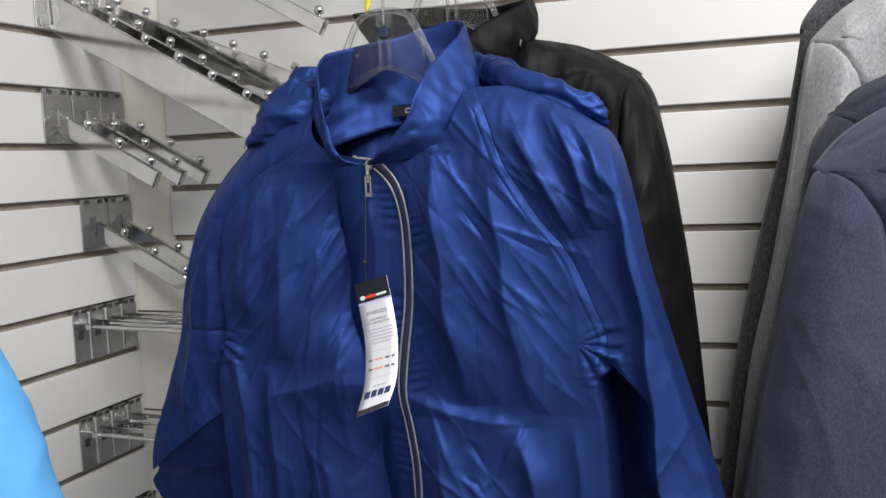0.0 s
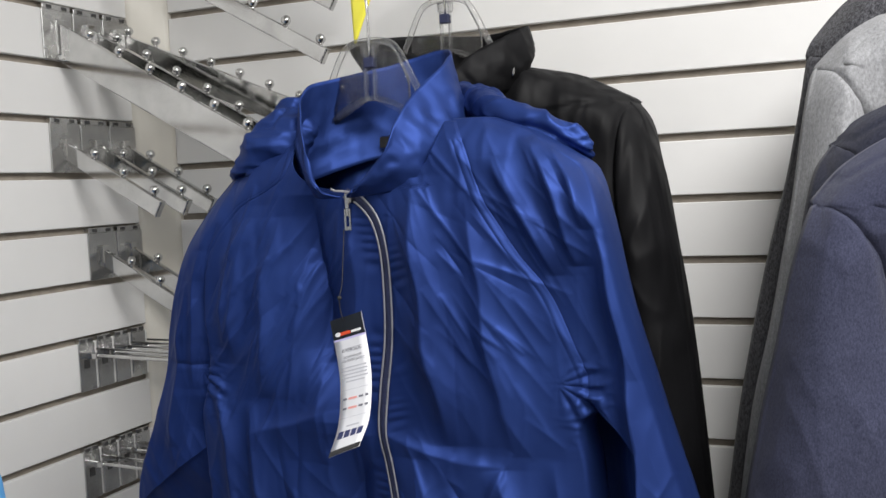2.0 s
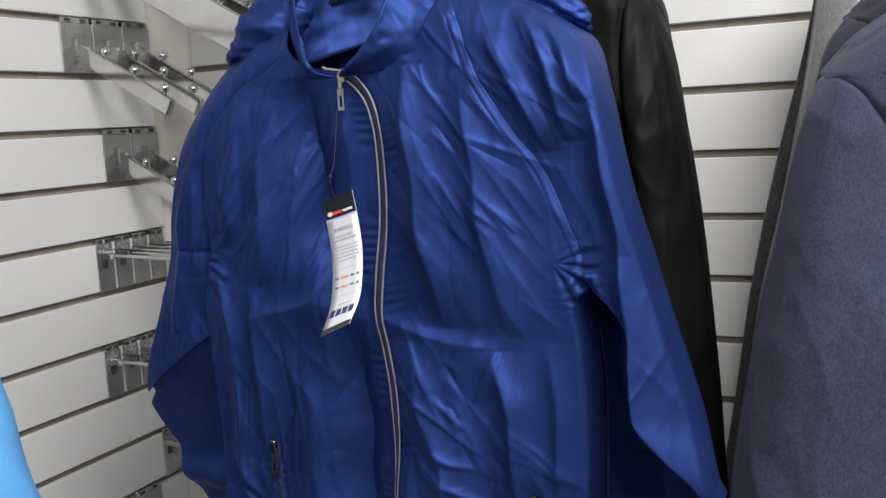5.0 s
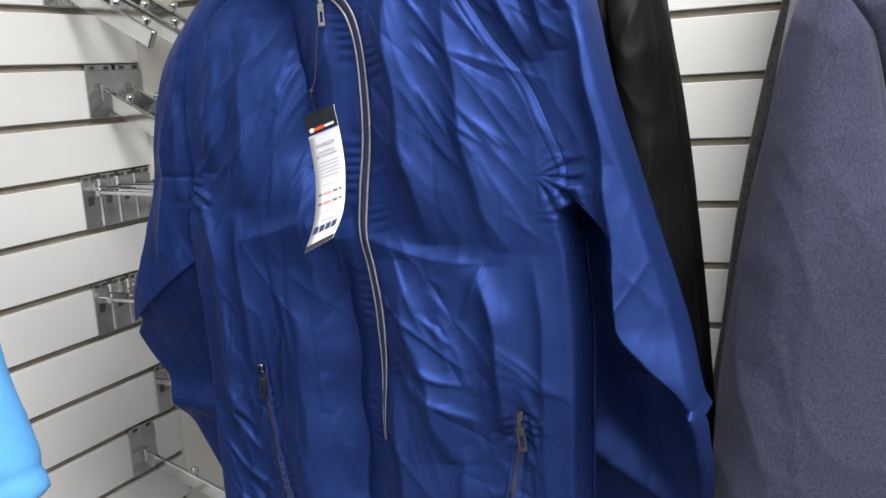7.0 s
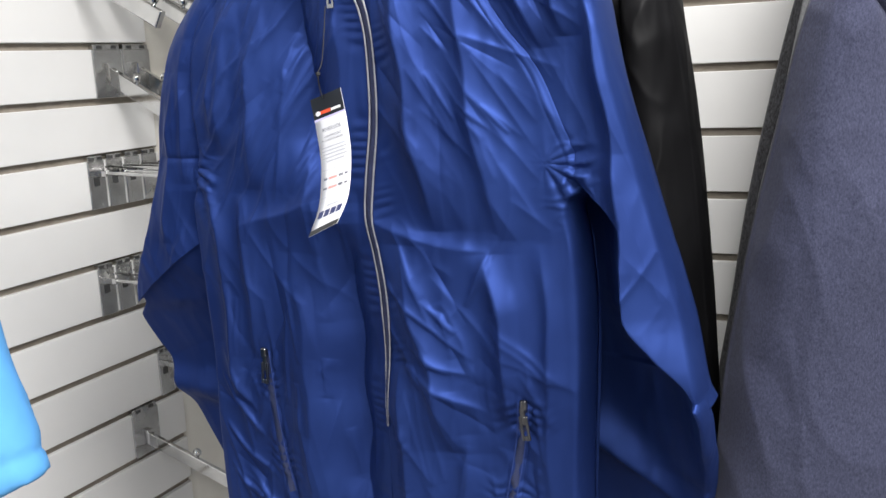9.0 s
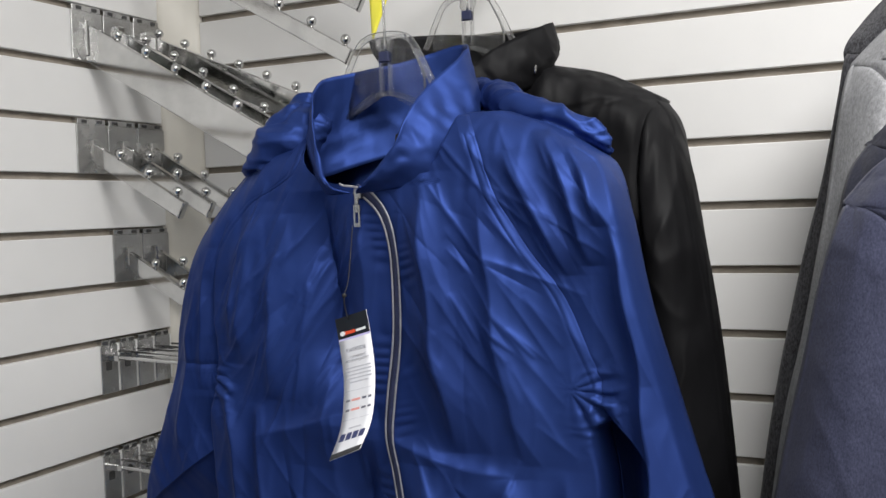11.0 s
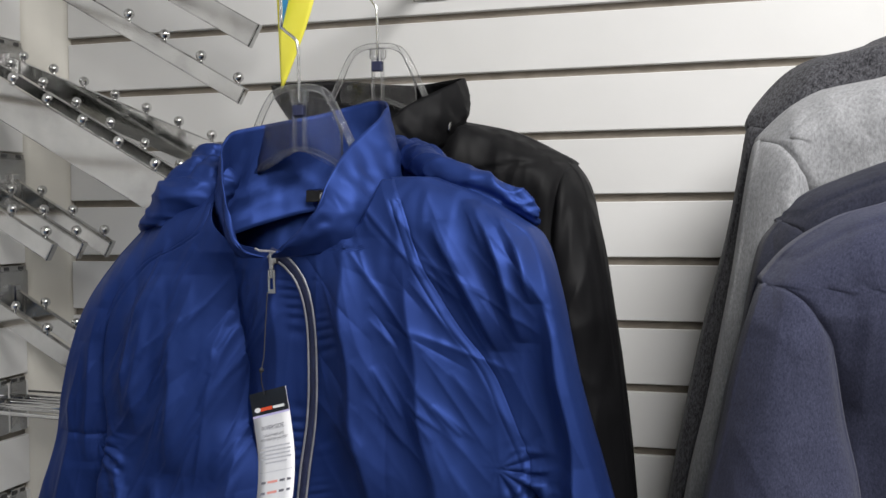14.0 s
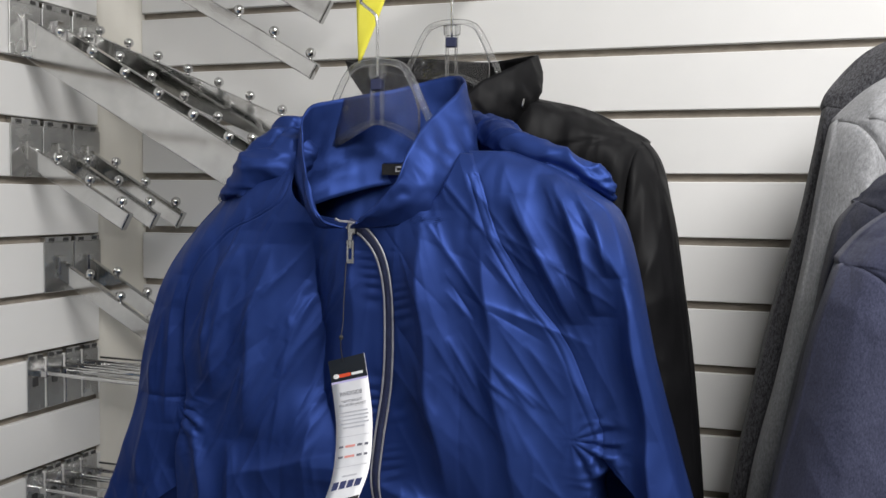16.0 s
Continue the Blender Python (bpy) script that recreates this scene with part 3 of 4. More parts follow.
POCKET_L = [(0.634, 0.972), (0.637, 0.905), (0.645, 0.834), (0.656, 0.782)]
POCKET_R = [(0.991, 0.945), (0.984, 0.897), (0.973, 0.838), (0.952, 0.738)]
HEM_L = [(0.52, 0.648), (0.61, 0.690), (0.675, 0.722), (0.75, 0.746), (0.815, 0.760)]


def front_rows(left, right, z_top, low, nz, nx):
    """x and z of a piece between two outlines, from z_top down to the edge low(s)."""
    s, k = np.meshgrid(np.linspace(0, 1, nx), np.linspace(0, 1, nz))
    z = z_top - k * (z_top - low(s))
    return left(z) + (right(z) - left(z)) * s, z


def rolled(x, y, z, side, r, deep, n=9):
    """Columns that turn the edge of a piece backwards."""
    j = -1 if side > 0 else 0
    a = np.linspace(0, math.pi * 0.62, n + 1)[1:]
    xe, ye, ze = x[:, j:][:, :1] if j else x[:, :1], y[:, j:][:, :1] if j else y[:, :1], z[:, j:][:, :1] if j else z[:, :1]
    xs, ys = xe + side * r * np.sin(a), ye + deep * (1 - np.cos(a))
    zs = np.broadcast_to(ze, xs.shape)
    if side > 0:
        return np.hstack([x, xs]), np.hstack([y, ys]), np.hstack([z, zs])
    return np.hstack([xs[:, ::-1], x]), np.hstack([ys[:, ::-1], y]), np.hstack([zs[:, ::-1], z])


def settle(p):
    """The middle of the front lies back against the hanger, flatter than its sides."""
    p = np.array(p, float)
    x, y, z = p[..., 0], p[..., 1], p[..., 2]
    w = np.clip(1 - ((x - 0.82) / np.where(x < 0.82, 0.28, 0.22)) ** 2, 0, 1) * np.clip((-0.50 - y) / 0.09, 0, 1)
    return np.stack([x - 0.017 * w, y + 0.027 * w, z - 0.026 * (1.42 - z) * w], -1)


def settled(rows):
    """The same for a line of x, z on the front."""
    return [(q[0], q[2]) for q in (settle((a, -0.62, b)) for a, b in rows)]


def blue_jacket():
    th = thing("zip_jacket", "royal blue nylon zip jacket with rolled hood on a clear hanger", "jacket", "jackets on hangers")
    side_l, side_r, neck_l, neck_r = line(SIDE_L), line(SIDE_R), line(NECK_L), line(NECK_R)
    out_l, out_r, rag_l, rag_r, ridge = line(OUT_L), line(OUT_R), line(RAGLAN_L), line(RAGLAN_R), line(RIDGE)
    verts, quads = [], []

    def sheet(name, x, y, z, parent, keep=False):
        rows = settle(np.stack([x, y, z], 2))
        ob = part(name, grid_mesh(rows), BLUE, parent)
        if keep:
            r, c = x.shape
            base = sum(len(a) for a in verts)
            i = (np.arange(r - 1)[:, None] * c + np.arange(c - 1)).ravel() + base
            verts.append(rows.reshape(-1, 3))
            quads.append(np.stack([i, i + 1, i + c + 1, i + c], 1))
        return ob

    # the two fronts
    hem_l = lambda s: np.interp(0.53 + 0.285 * s, [p[0] for p in HEM_L], [p[1] for p in HEM_L])
    x, z = front_rows(side_l, neck_l, 1.498, hem_l, 500, 170)
    x, y, z = rolled(x, blue_front(x, z), z, -1, 0.010, 0.045)
    body = sheet("front", x, y, z, th, True)
    thicken(body, 0.0012, 1.0)
    x, z = front_rows(neck_r, side_r, 1.503, lambda s: 0.655 + 0.012 * np.sin(3 * s), 500, 150)
    y = blue_front(x, z) - 0.0025
    x, y, z = rolled(x, y, z, 1, 0.008, 0.045)
    x, y, z = rolled(x, y, z, -1, 0.003, 0.006, 5)
    other = sheet("front", x, y, z, th, True)
    thicken(other, 0.0012, 1.0)
    # the back, seen inside the neck and under the hem
    x, z = front_rows(lambda k: np.where(k > 1.2, out_l(k) + 0.02, side_l(k)), lambda k: np.where(k > 1.2, out_r(k) - 0.02, side_r(k)), 1.500, lambda s: 0.735 + 0 * s, 90, 70)
    y = -0.475 - 0.045 * np.abs((x - 0.79) / 0.28) ** 2.5 + 0.006 * np.sin(x * 60 + 2 * np.sin(z * 9))
    thicken(sheet("back", x, y, z, th), 0.0012, 0.0)

    # left sleeve: upper part, folded at the elbow, and the lower part behind it
    fold_l = lambda s: 1.012 + 0.098 * s + 0.008 * np.sin(math.pi * s)
    x, z = front_rows(lambda k: out_l(k) + 0.006, lambda k: np.where(k > 1.209, rag_l(k), side_l(k)) + 0.005 * np.clip((1.25 - k) / 0.04, 0, 1), 1.498, fold_l, 300, 90)
    y = blue_front(x, z) + 0.004 * np.clip((1.25 - z) / 0.04, 0, 1) + 0.010 * np.clip((1.17 - z) / 0.05, 0, 1) * np.clip((x - 0.47) / 0.06, 0, 1)
    y = y - 0.016 * np.clip((1.20 - z) / 0.16, 0, 1)
    y = y + 0.013 * np.clip((1.37 - z) / 0.07, 0, 1) * np.clip((x - x[:, -1:] + 0.05) / 0.05, 0, 1)
    fx, fy, fz = x[-1].copy(), y[-1].copy(), z[-1].copy()
    x, y, z = rolled(x, y, z, -1, 0.012, 0.050)
    left = sheet("sleeve", x, y, z, th)
    thicken(left, 0.0012, 1.0)
    k, s = np.meshgrid(np.linspace(0, 1, 120), np.linspace(0, 1, 90), indexing="ij")
    low_l = line([(1.012, 0.402), (0.985, 0.378), (0.930, 0.380), (0.876, 0.398), (0.80, 0.424), (0.70, 0.462)])
    z = (fz + 0.010) * (1 - k) + (0.70 + 0.02 * s) * k
    x = low_l(z) + (0.600 - low_l(z)) * s
    x = np.where(k < 0.12, fx + (x - fx) * (k / 0.12), x)
    drop = np.clip(k / 0.35, 0, 1)
    y = fy + 0.004 + 0.050 * drop ** 0.8 + 0.060 * k - 0.022 * np.exp(-((z - 0.865 + 0.1 * (x - 0.45)) / 0.022) ** 2) * (k > 0.2)
    y = y + 0.03 * s * drop + 0.006 * np.sin(x * 70 + z * 25 + 2 * np.sin(z * 30)) * drop * s + 0.002 * np.sin(z * 190 + x * 80) * np.clip((0.86 - z) / 0.04, 0, 1) * s
    low = sheet("lower_sleeve", *rolled(x, y, z, -1, 0.008, 0.035), left)
    thicken(low, 0.0012, 1.0)

    # right sleeve: the outer face as far as the fold, and the hollow inner face with the forearm
    x, z = front_rows(lambda k: np.where(k > 1.19, rag_r(k), np.where(k > 1.10, np.minimum(ridge(k), 1.049 + (1.19 - k) * 1.2), ridge(k))), lambda k: np.where(k > 1.2, out_r(k) - 0.004, np.maximum(out_r(k) - 0.004, ridge(k) + 0.001)), 1.506, lambda s: 0.955 + 0 * s, 360, 90)
    y = blue_front(x, z)
    y = y - 0.038 * np.clip((1.22 - z) / 0.24, 0, 1)
    x, y, z = rolled(x, y, z, 1, 0.007, 0.045)
    right = sheet("sleeve", x, y, z, th)
    thicken(right, 0.0012, 1.0)
    rim = line(RIDGE[2:] + [(0.918, 1.181), (0.854, 1.175), (0.785, 1.163), (0.740, 1.140), (0.700, 1.104), (0.650, 1.090)])
    s, k = np.meshgrid(np.linspace(0, 1, 80), np.linspace(0, 1, 200))
    z = 1.215 - k * (1.215 - 0.66)
    x = 0.985 + (rim(z) - 0.985) * s
    edge = blue_front(rim(z), z) - 0.038 * np.clip((1.22 - z) / 0.24, 0, 1)
    deep = -0.490 + 0.05 * np.clip((1.0 - z) / 0.3, 0, 1)
    front = np.where(z > 0.965, edge + 0.004, -0.562 - 0.085 * np.clip((z - 0.83) / 0.135, 0, 1) + 0.08 * np.clip((0.90 - z) / 0.2, 0, 1))
    y = deep + (front - deep) * (0.25 * s + 0.75 * s ** 4)
    y = y + 0.040 * np.sin(math.pi * np.clip((1.04 - z) / 0.20, 0, 1)) * s * (1 - s ** 6)
    d = z - np.interp(x, [1.02, 1.08, 1.136, 1.176], [0.855, 0.824, 0.799, 0.775])
    y = y - 0.030 * np.exp(-np.abs(d / np.where(d > 0, 0.030, 0.008)) ** 1.3) * (0.4 + 0.6 * s)
    y = y + 0.004 * np.sin(x * 55 + z * 20 + 2 * np.sin(z * 22)) + 0.004 * np.sin(x * 230 + 3 * np.sin(z * 50) + 5 * np.sin(x * 60)) * np.clip((0.70 - z) / 0.02, 0, 1)
    low = sheet("lower_sleeve", *rolled(x, y, z, 1, 0.006, 0.030), right)
    thicken(low, 0.0012, 1.0)

    v, q = np.vstack(verts), np.vstack(quads)
    tree = tree_of(v, q)

    collar = part("collar", loft([
        (0.778, -0.640, 1.424, 0.744, -0.640, 1.432),
        (0.742, -0.628, 1.424, 0.722, -0.622, 1.492),
        (0.706, -0.590, 1.440, 0.704, -0.585, 1.553),
        (0.700, -0.540, 1.450, 0.716, -0.520, 1.574),
        (0.745, -0.485, 1.470, 0.760, -0.468, 1.590),
        (0.810, -0.465, 1.480, 0.826, -0.452, 1.606),
        (0.860, -0.490, 1.480, 0.856, -0.490, 1.596),
        (0.892, -0.540, 1.462, 0.868, -0.545, 1.572),
        (0.898, -0.588, 1.444, 0.858, -0.605, 1.535),
        (0.868, -0.620, 1.432, 0.850, -0.640, 1.502),
        (0.822, -0.636, 1.426, 0.842, -0.655, 1.470),
        (0.786, -0.640, 1.424, 0.808, -0.650, 1.434)], 120, 24, 0.006, (0.80, -0.55)), BLUE, th)
    for p in collar.data.vertices:
        p.co = Vector(settle(tuple(p.co)))
    thicken(collar, 0.0022, 1.0)

    # rolled hood lying on the shoulders behind the collar
    for stations, seed in (([
            (0.590, -0.560, 1.452, 0.010, 0.010), (0.618, -0.572, 1.474, 0.026, 0.018), (0.650, -0.560, 1.500, 0.034, 0.022),
            (0.660, -0.515, 1.522, 0.034, 0.022), (0.712, -0.432, 1.535, 0.030, 0.024), (0.790, -0.415, 1.535, 0.028, 0.024),
            (0.860, -0.440, 1.535, 0.028, 0.024), (0.905, -0.500, 1.522, 0.027, 0.024), (0.940, -0.530, 1.506, 0.024, 0.022),
            (0.985, -0.538, 1.493, 0.019, 0.018), (1.022, -0.538, 1.478, 0.016, 0.014), (1.044, -0.532, 1.466, 0.008, 0.008)], 3.0),):
        hv, hq = shell([sleeve_rows(stations, 90)], 0.0028)
        hn = normals(hv, hq)
        t = hv[:, 0]
        ring = np.arctan2(hv[:, 2] - np.interp(t, [p[0] for p in stations], [p[2] for p in stations]), -(hv[:, 1] - np.interp(t, [p[0] for p in stations], [p[1] for p in stations])))
        hr = 0.008 * np.abs(np.sin(ring * 1.5 + 7 * t + 0.6 * np.sin(t * 30))) ** 0.6 + (0.003 + 0.005 * (t < 0.70)) * ridges(hv, 11.0, 14.0, 26.0, seed, 1.5) + 0.0035 * ridges(hv, 13.0, 55.0, 55.0, seed + 5, 3.0) - 0.009
        tail = np.clip((t - 0.99) / 0.03, 0, 1)
        hr = hr + tail * 0.003 * np.sin(t * 210 + hv[:, 2] * 260)
        split(hv + hn * hr[:, None], hq, np.zeros(len(hq), int), ["hood"], BLUE, th)

    # zip with two reflective edgings, pull and slider
    zip_line = settled(ZIP_LINE)
    tape = part("zip_tape", strip_on(tree, zip_line, 0.0125, 0.0022, taper=(0.89, 1.03, 0.2)), ZIPDARK, th, "dark navy zip tape")
    for sgn in (-1, 1):
        part("edging", strip_on(tree, zip_line, 0.0025, 0.0040, sgn * 0.0056, cols=3, taper=(0.89, 1.03, 0.2)), EDGING, tape, "silver grey reflective edging")
    py = (front_y(tree, 0.769, 1.40) or -0.63) - 0.008
    part("slider", box_bm(0.7645, 0.7735, py - 0.004, py + 0.006, 1.415, 1.429, 0.002), PULL, tape)
    part("zip_pull", frame_plate(0.769, py - 0.004, 1.401, 0.0085, 0.034, 0.0022), PULL, th, "bright metal zip pull with a slot")

    for i, pz_line in enumerate((settled(POCKET_L), settled(POCKET_R))):
        pz = part("pocket_zip", strip_on(tree, pz_line, 0.0095, 0.0010, n=60, bulge=0.0015, ease=6), POCKET, th, "slate grey covered pocket zip")
        for sgn in (-1, 1):
            part("seam", strip_on(tree, pz_line, 0.0016, 0.0024, sgn * 0.0056, n=60, cols=3, bulge=0.0006, ease=6), SEAMBLUE, pz)
        px, pzz = pz_line[0]
        y = front_y(tree, px, pzz - 0.01) or -0.6
        pl = frame_plate(0, 0, 0, 0.010, 0.038, 0.0025)
        bmesh.ops.transform(pl, matrix=pose(px + 0.001, y - 0.008, pzz - 0.024, 0, -8 * (1 if i else -0.6), 0), verts=pl.verts)
        part("pull", pl, GUNMETAL, pz, "gunmetal pocket zip pull")
        part("slider", box_bm(px - 0.004, px + 0.004, y - 0.009, y - 0.001, pzz - 0.008, pzz + 0.004, 0.0015), GUNMETAL, pz)

    label = part("neck_label", box_bm(0.752, 0.784, -0.4845, -0.4830, 1.484, 1.498, 0.0005), BLACKCLOTH, th, "black woven neck label with white marks, greyed by painted neck shade")
    # white marks drawn in greyer ink: neck shade put into the colour
    for a, b, c2, d in ((0.770, 0.778, 1.4930, 1.4950), (0.770, 0.7720, 1.4890, 1.4950), (0.770, 0.778, 1.4880, 1.4895)):
        part("mark", box_bm(a, b, -0.4855, -0.4847, c2, d), PALEINK, label)
    return th


def frame_plate(x, y, z, w, h, t):
    """A flat metal tab, centred, with a slot through its lower half and a neck above."""
    bm = bmesh.new()
    for a in (
            (x - w / 2, x - w * 0.22, z - h / 2, z + h * 0.25), (x + w * 0.22, x + w / 2, z - h / 2, z + h * 0.25),
            (x - w * 0.22, x + w * 0.22, z - h / 2, z - h * 0.36), (x - w * 0.22, x + w * 0.22, z - h * 0.02, z + h * 0.25),
            (x - w * 0.28, x + w * 0.28, z + h * 0.25, z + h * 0.5)):
        box_bm(a[0], a[1], y - t / 2, y + t / 2, a[2], a[3], 0.0004, 1, bm)
    return bm


blue_jacket()


# ---------------------------------------------------------------- hang tag
TAG_C = spline([(0.791, -0.674, 1.291), (0.799, -0.678, 1.255), (0.806, -0.686, 1.22), (0.8085, -0.700, 1.180), (0.8045, -0.719, 1.150)], 60)
TAG_W = spline([(0.0220, -0.004, 0.0065), (0.0220, -0.004, 0.0062), (0.0222, -0.005, 0.0062), (0.0226, -0.006, 0.0075), (0.0230, -0.007, 0.0100)], 60)


def on_tag(u, v, lift=0.0):
    """u from -1 to 1 across, v from 0 at the top to 1 at the foot."""
    k = np.clip(v, 0, 1) * 59
    i = min(int(k), 58)
    f = k - i
    c, w = TAG_C[i] * (1 - f) + TAG_C[i + 1] * f, TAG_W[i] * (1 - f) + TAG_W[i + 1] * f
    d = Vector(TAG_C[i + 1] - TAG_C[i])
    nrm = Vector(w).cross(d).normalized()
    if nrm.y > 0:
        nrm = -nrm
    return Vector(c + w * u) + nrm * lift


def tag_patch(u0, u1, v0, v1, lift, skew=0.0):
    nv = max(2, int((v1 - v0) * 60) + 2)
    return grid_mesh([[on_tag(u, v, lift) for u in np.linspace(u0, u1, 5)] for v in np.linspace(v0, v1, nv)])


def tag_text(words, height, v, parent, mat):
    cu = bpy.data.curves.new("words", "FONT")
    cu.body, cu.size, cu.align_x = words, 1.0, "CENTER"
    ob = new("words", cu)
    dg = bpy.context.evaluated_depsgraph_get()
    dg.update()
    me = bpy.data.meshes.new_from_object(ob.evaluated_get(dg))
    bpy.data.objects.remove(ob)
    long = 0.155
    for p in me.vertices:
        p.co = on_tag(p.co.x * height / 0.0225, v - p.co.y * height / long, 0.0006)
    part("printed_words", me, mat, parent)


def hang_tag():
    th = thing("hang_tag", "white card hang tag with black header hanging from the zip", "hang tag")
    card = part("card", tag_patch(-1, 1, 0, 1, 0.0), CARD, th)
    thicken(card, 0.0005, 0.0)
    part("header", tag_patch(-1, 1, 0.0, 0.155, 0.0004), BLACKINK, th, "black printed header")
    part("footer", tag_patch(-1, 1, 0.955, 1.0, 0.0004), BLACKINK, th, "black printed foot band")
    part("rule", tag_patch(-1, 1, 0.155, 0.168, 0.0004), LILAC, th)
    bm = bmesh.new()
    bmesh.ops.create_circle(bm, cap_ends=True, segments=16, radius=1.0)
    for p in bm.verts:
        p.co = on_tag(-0.66 + p.co.x * 0.17, 0.118 + p.co.y * 0.017, 0.0008)
    part("logo_disc", bm, WHITEINK, th)
    part("logo_block", tag_patch(-0.52, 0.14, 0.108, 0.132, 0.0008), REDINK, th, "orange red logo block")
    part("logo_bar", tag_patch(0.18, 0.80, 0.112, 0.130, 0.0008), WHITEINK, th)
    tag_text("RIVERSIDE", 0.0062, 0.262, th, GREYINK)
    tag_text("LIGHTWEIGHT", 0.0038, 0.310, th, GREYINK)
    tag_text("POLYESTER JACKET", 0.0038, 0.338, th, GREYINK)
    for i, w in enumerate((0.80, 0.84, 0.78, 0.84, 0.60)):
        part("print_line", tag_patch(-w, w, 0.378 + i * 0.026, 0.387 + i * 0.026, 0.0005), PALEINK, th)
    part("print_line", tag_patch(-0.9, 0.9, 0.540, 0.5425, 0.0005), PALEINK, th)
    for v in (0.592, 0.650):
        part("print_line", tag_patch(-0.80, -0.55, v, v + 0.013, 0.0005), GREYINK, th)
        part("print_line", tag_patch(-0.45, 0.10, v, v + 0.013, 0.0005), REDPALE, th)
        part("print_line", tag_patch(0.22, 0.50, v, v + 0.013, 0.0005), GREYINK, th)
        part("print_line", tag_patch(0.62, 0.82, v, v + 0.013, 0.0005), GREYINK, th)
    part("print_line", tag_patch(-0.9, 0.9, 0.715, 0.7175, 0.0005), PALEINK, th)
    part("print_line", tag_patch(-0.4, 0.4, 0.772, 0.784, 0.0005), PALEINK, th)
    for u in (-0.82, -0.40, 0.02, 0.44):
        part("colour_swatch", tag_patch(u, u + 0.34, 0.812, 0.870, 0.0005), SWATCH, th, "dark blue printed colour swatch")
    string = spline([(0.769, -0.626, 1.386), (0.774, -0.642, 1.35), (0.782, -0.662, 1.325), (0.789, -0.682, 1.313), (0.788, -0.680, 1.300), (0.788, -0.6745, 1.286)], 40)
    part("string", tube(string, 0.0006, 6), BLACKCLOTH, th, "thin black cord loop")
    part("knot", ball_bm((0.789, -0.682, 1.3125), 0.0026, 8), BLACKCLOTH, th)
    return th


hang_tag()


# ---------------------------------------------------------------- other garments
def flat_top(name, label, mat, yc, depth, out, arm, seed, category, yoke=None, ruck=1.0, xc=1.66, group="tops on hangers"):
    """A fleece top flat on its hanger. out: rows of z, x of shoulder and sleeve edge from the neck down; arm: the armhole and the sleeve's inner edge."""
    th = thing(name, label, category, group)
    f_out, f_arm = line(out), line(arm)
    tip = arm[0][0]
    z_top, z_low = out[0][0], out[-1][0]
    low_arm = min(p[0] for p in arm[:4])

    def front(x, z):
        u = np.stack([x.ravel(), 0 * x.ravel() + seed, z.ravel()], 1)
        h = 0.010 * (ridges(u, 7.0, 1.0, 1.6, seed) - 0.6) + 0.005 * (ridges(u, 13.0, 1.0, 4.5, seed + 4, 2.0) - 0.5)
        h += ruck * creases(x.ravel(), z.ravel(), (xc - 0.48, xc, 0.7, z_top), 46, -82, 18, (0.08, 0.24), (0.007, 0.015), (0.0012, 0.0036), int(seed))
        if yoke:
            h -= 0.0045 * np.exp(-((z.ravel() - line(yoke)(x.ravel())) / 0.0035) ** 2) * (x.ravel() < yoke[-1][0] + 0.12)
        edge = np.clip((x - f_out(z)) / 0.06, 0, 1)
        roll = np.interp(x, [p[1] for p in out[:6]][::-1], [p[0] for p in out[:6]][::-1]) - z
        lip = np.clip(1 - roll / 0.06, 0, 1)
        return yc - depth * (1 - (1 - edge) ** 2) + depth * 0.9 * lip ** 2 - h.reshape(x.shape)

    for side in ("body", "sleeve"):
        if side == "body":
            left = lambda k: np.where(k > tip, f_out(k), f_arm(k))
            x, z = front_rows(left, lambda k: xc + 0 * k, z_top, lambda s: z_low + 0 * s, 230, 110)
            y = front(x, z)
            d = x - left(z)
            y = y + 0.040 * np.exp(-(d / 0.05) ** 2) * np.clip((low_arm + 0.02 - z) / 0.10, 0, 1)
            y = y + 0.0035 * np.exp(-(d / 0.004) ** 2) * (z < tip)
            if tip < z_top:
                x, y, z = rolled(x, y, z, -1, 0.004, 0.03)
        else:
            x, z = front_rows(lambda k: f_out(k) + 0.006, lambda k: f_arm(k), tip, lambda s: z_low + 0 * s, 220, 60)
            y = front(x, z)
            s = (x - f_out(z)) / np.maximum(f_arm(z) - f_out(z), 1e-4)
            down = np.clip((tip - z) / 0.16, 0, 1)
            y = y - 0.020 * down * np.sin(math.pi * np.clip(s, 0, 1)) + 0.018 * down * np.clip((s - 0.85) / 0.15, 0, 1) ** 2
            y = y + 0.0035 * np.exp(-((1 - s) * (f_arm(z) - f_out(z)) / 0.004) ** 2)
            x, y, z = rolled(x, y, z, -1, 0.006, 0.035)
            x, y, z = rolled(x, y, z, 1, 0.004, 0.035)
        for mirror in (False, True):
            rows = np.stack([2 * xc - x if mirror else x, y, z], 2)
            ob = part(side, grid_mesh(rows), mat, th)
            thicken(ob, 0.0025, 0.0)
    # the back, with a ribbed neckband over it
    x, z = front_rows(lambda k: f_out(k) + 0.012, lambda k: 2 * xc - f_out(k) - 0.012, z_top, lambda s: z_low + 0 * s, 60, 40)
    part("back", grid_mesh(np.stack([x, yc + 0.028 + 0 * x, z], 2)), mat, th)
    if category == "jacket":
        return th
    nx = xc - out[0][1] - 0.05
    a = np.linspace(0, 2 * math.pi, 41)
    rows = [[(xc + nx * (1.0 - 0.1 * k) * math.cos(t), yc + 0.045 * math.sin(t), z_top - 0.02 + 0.02 * math.sin(t) + 0.05 * k) for t in a] for k in np.linspace(0, 1, 6)]
    thicken(part("neckband", grid_mesh(rows), mat, th), 0.005, 0.0)
    return th


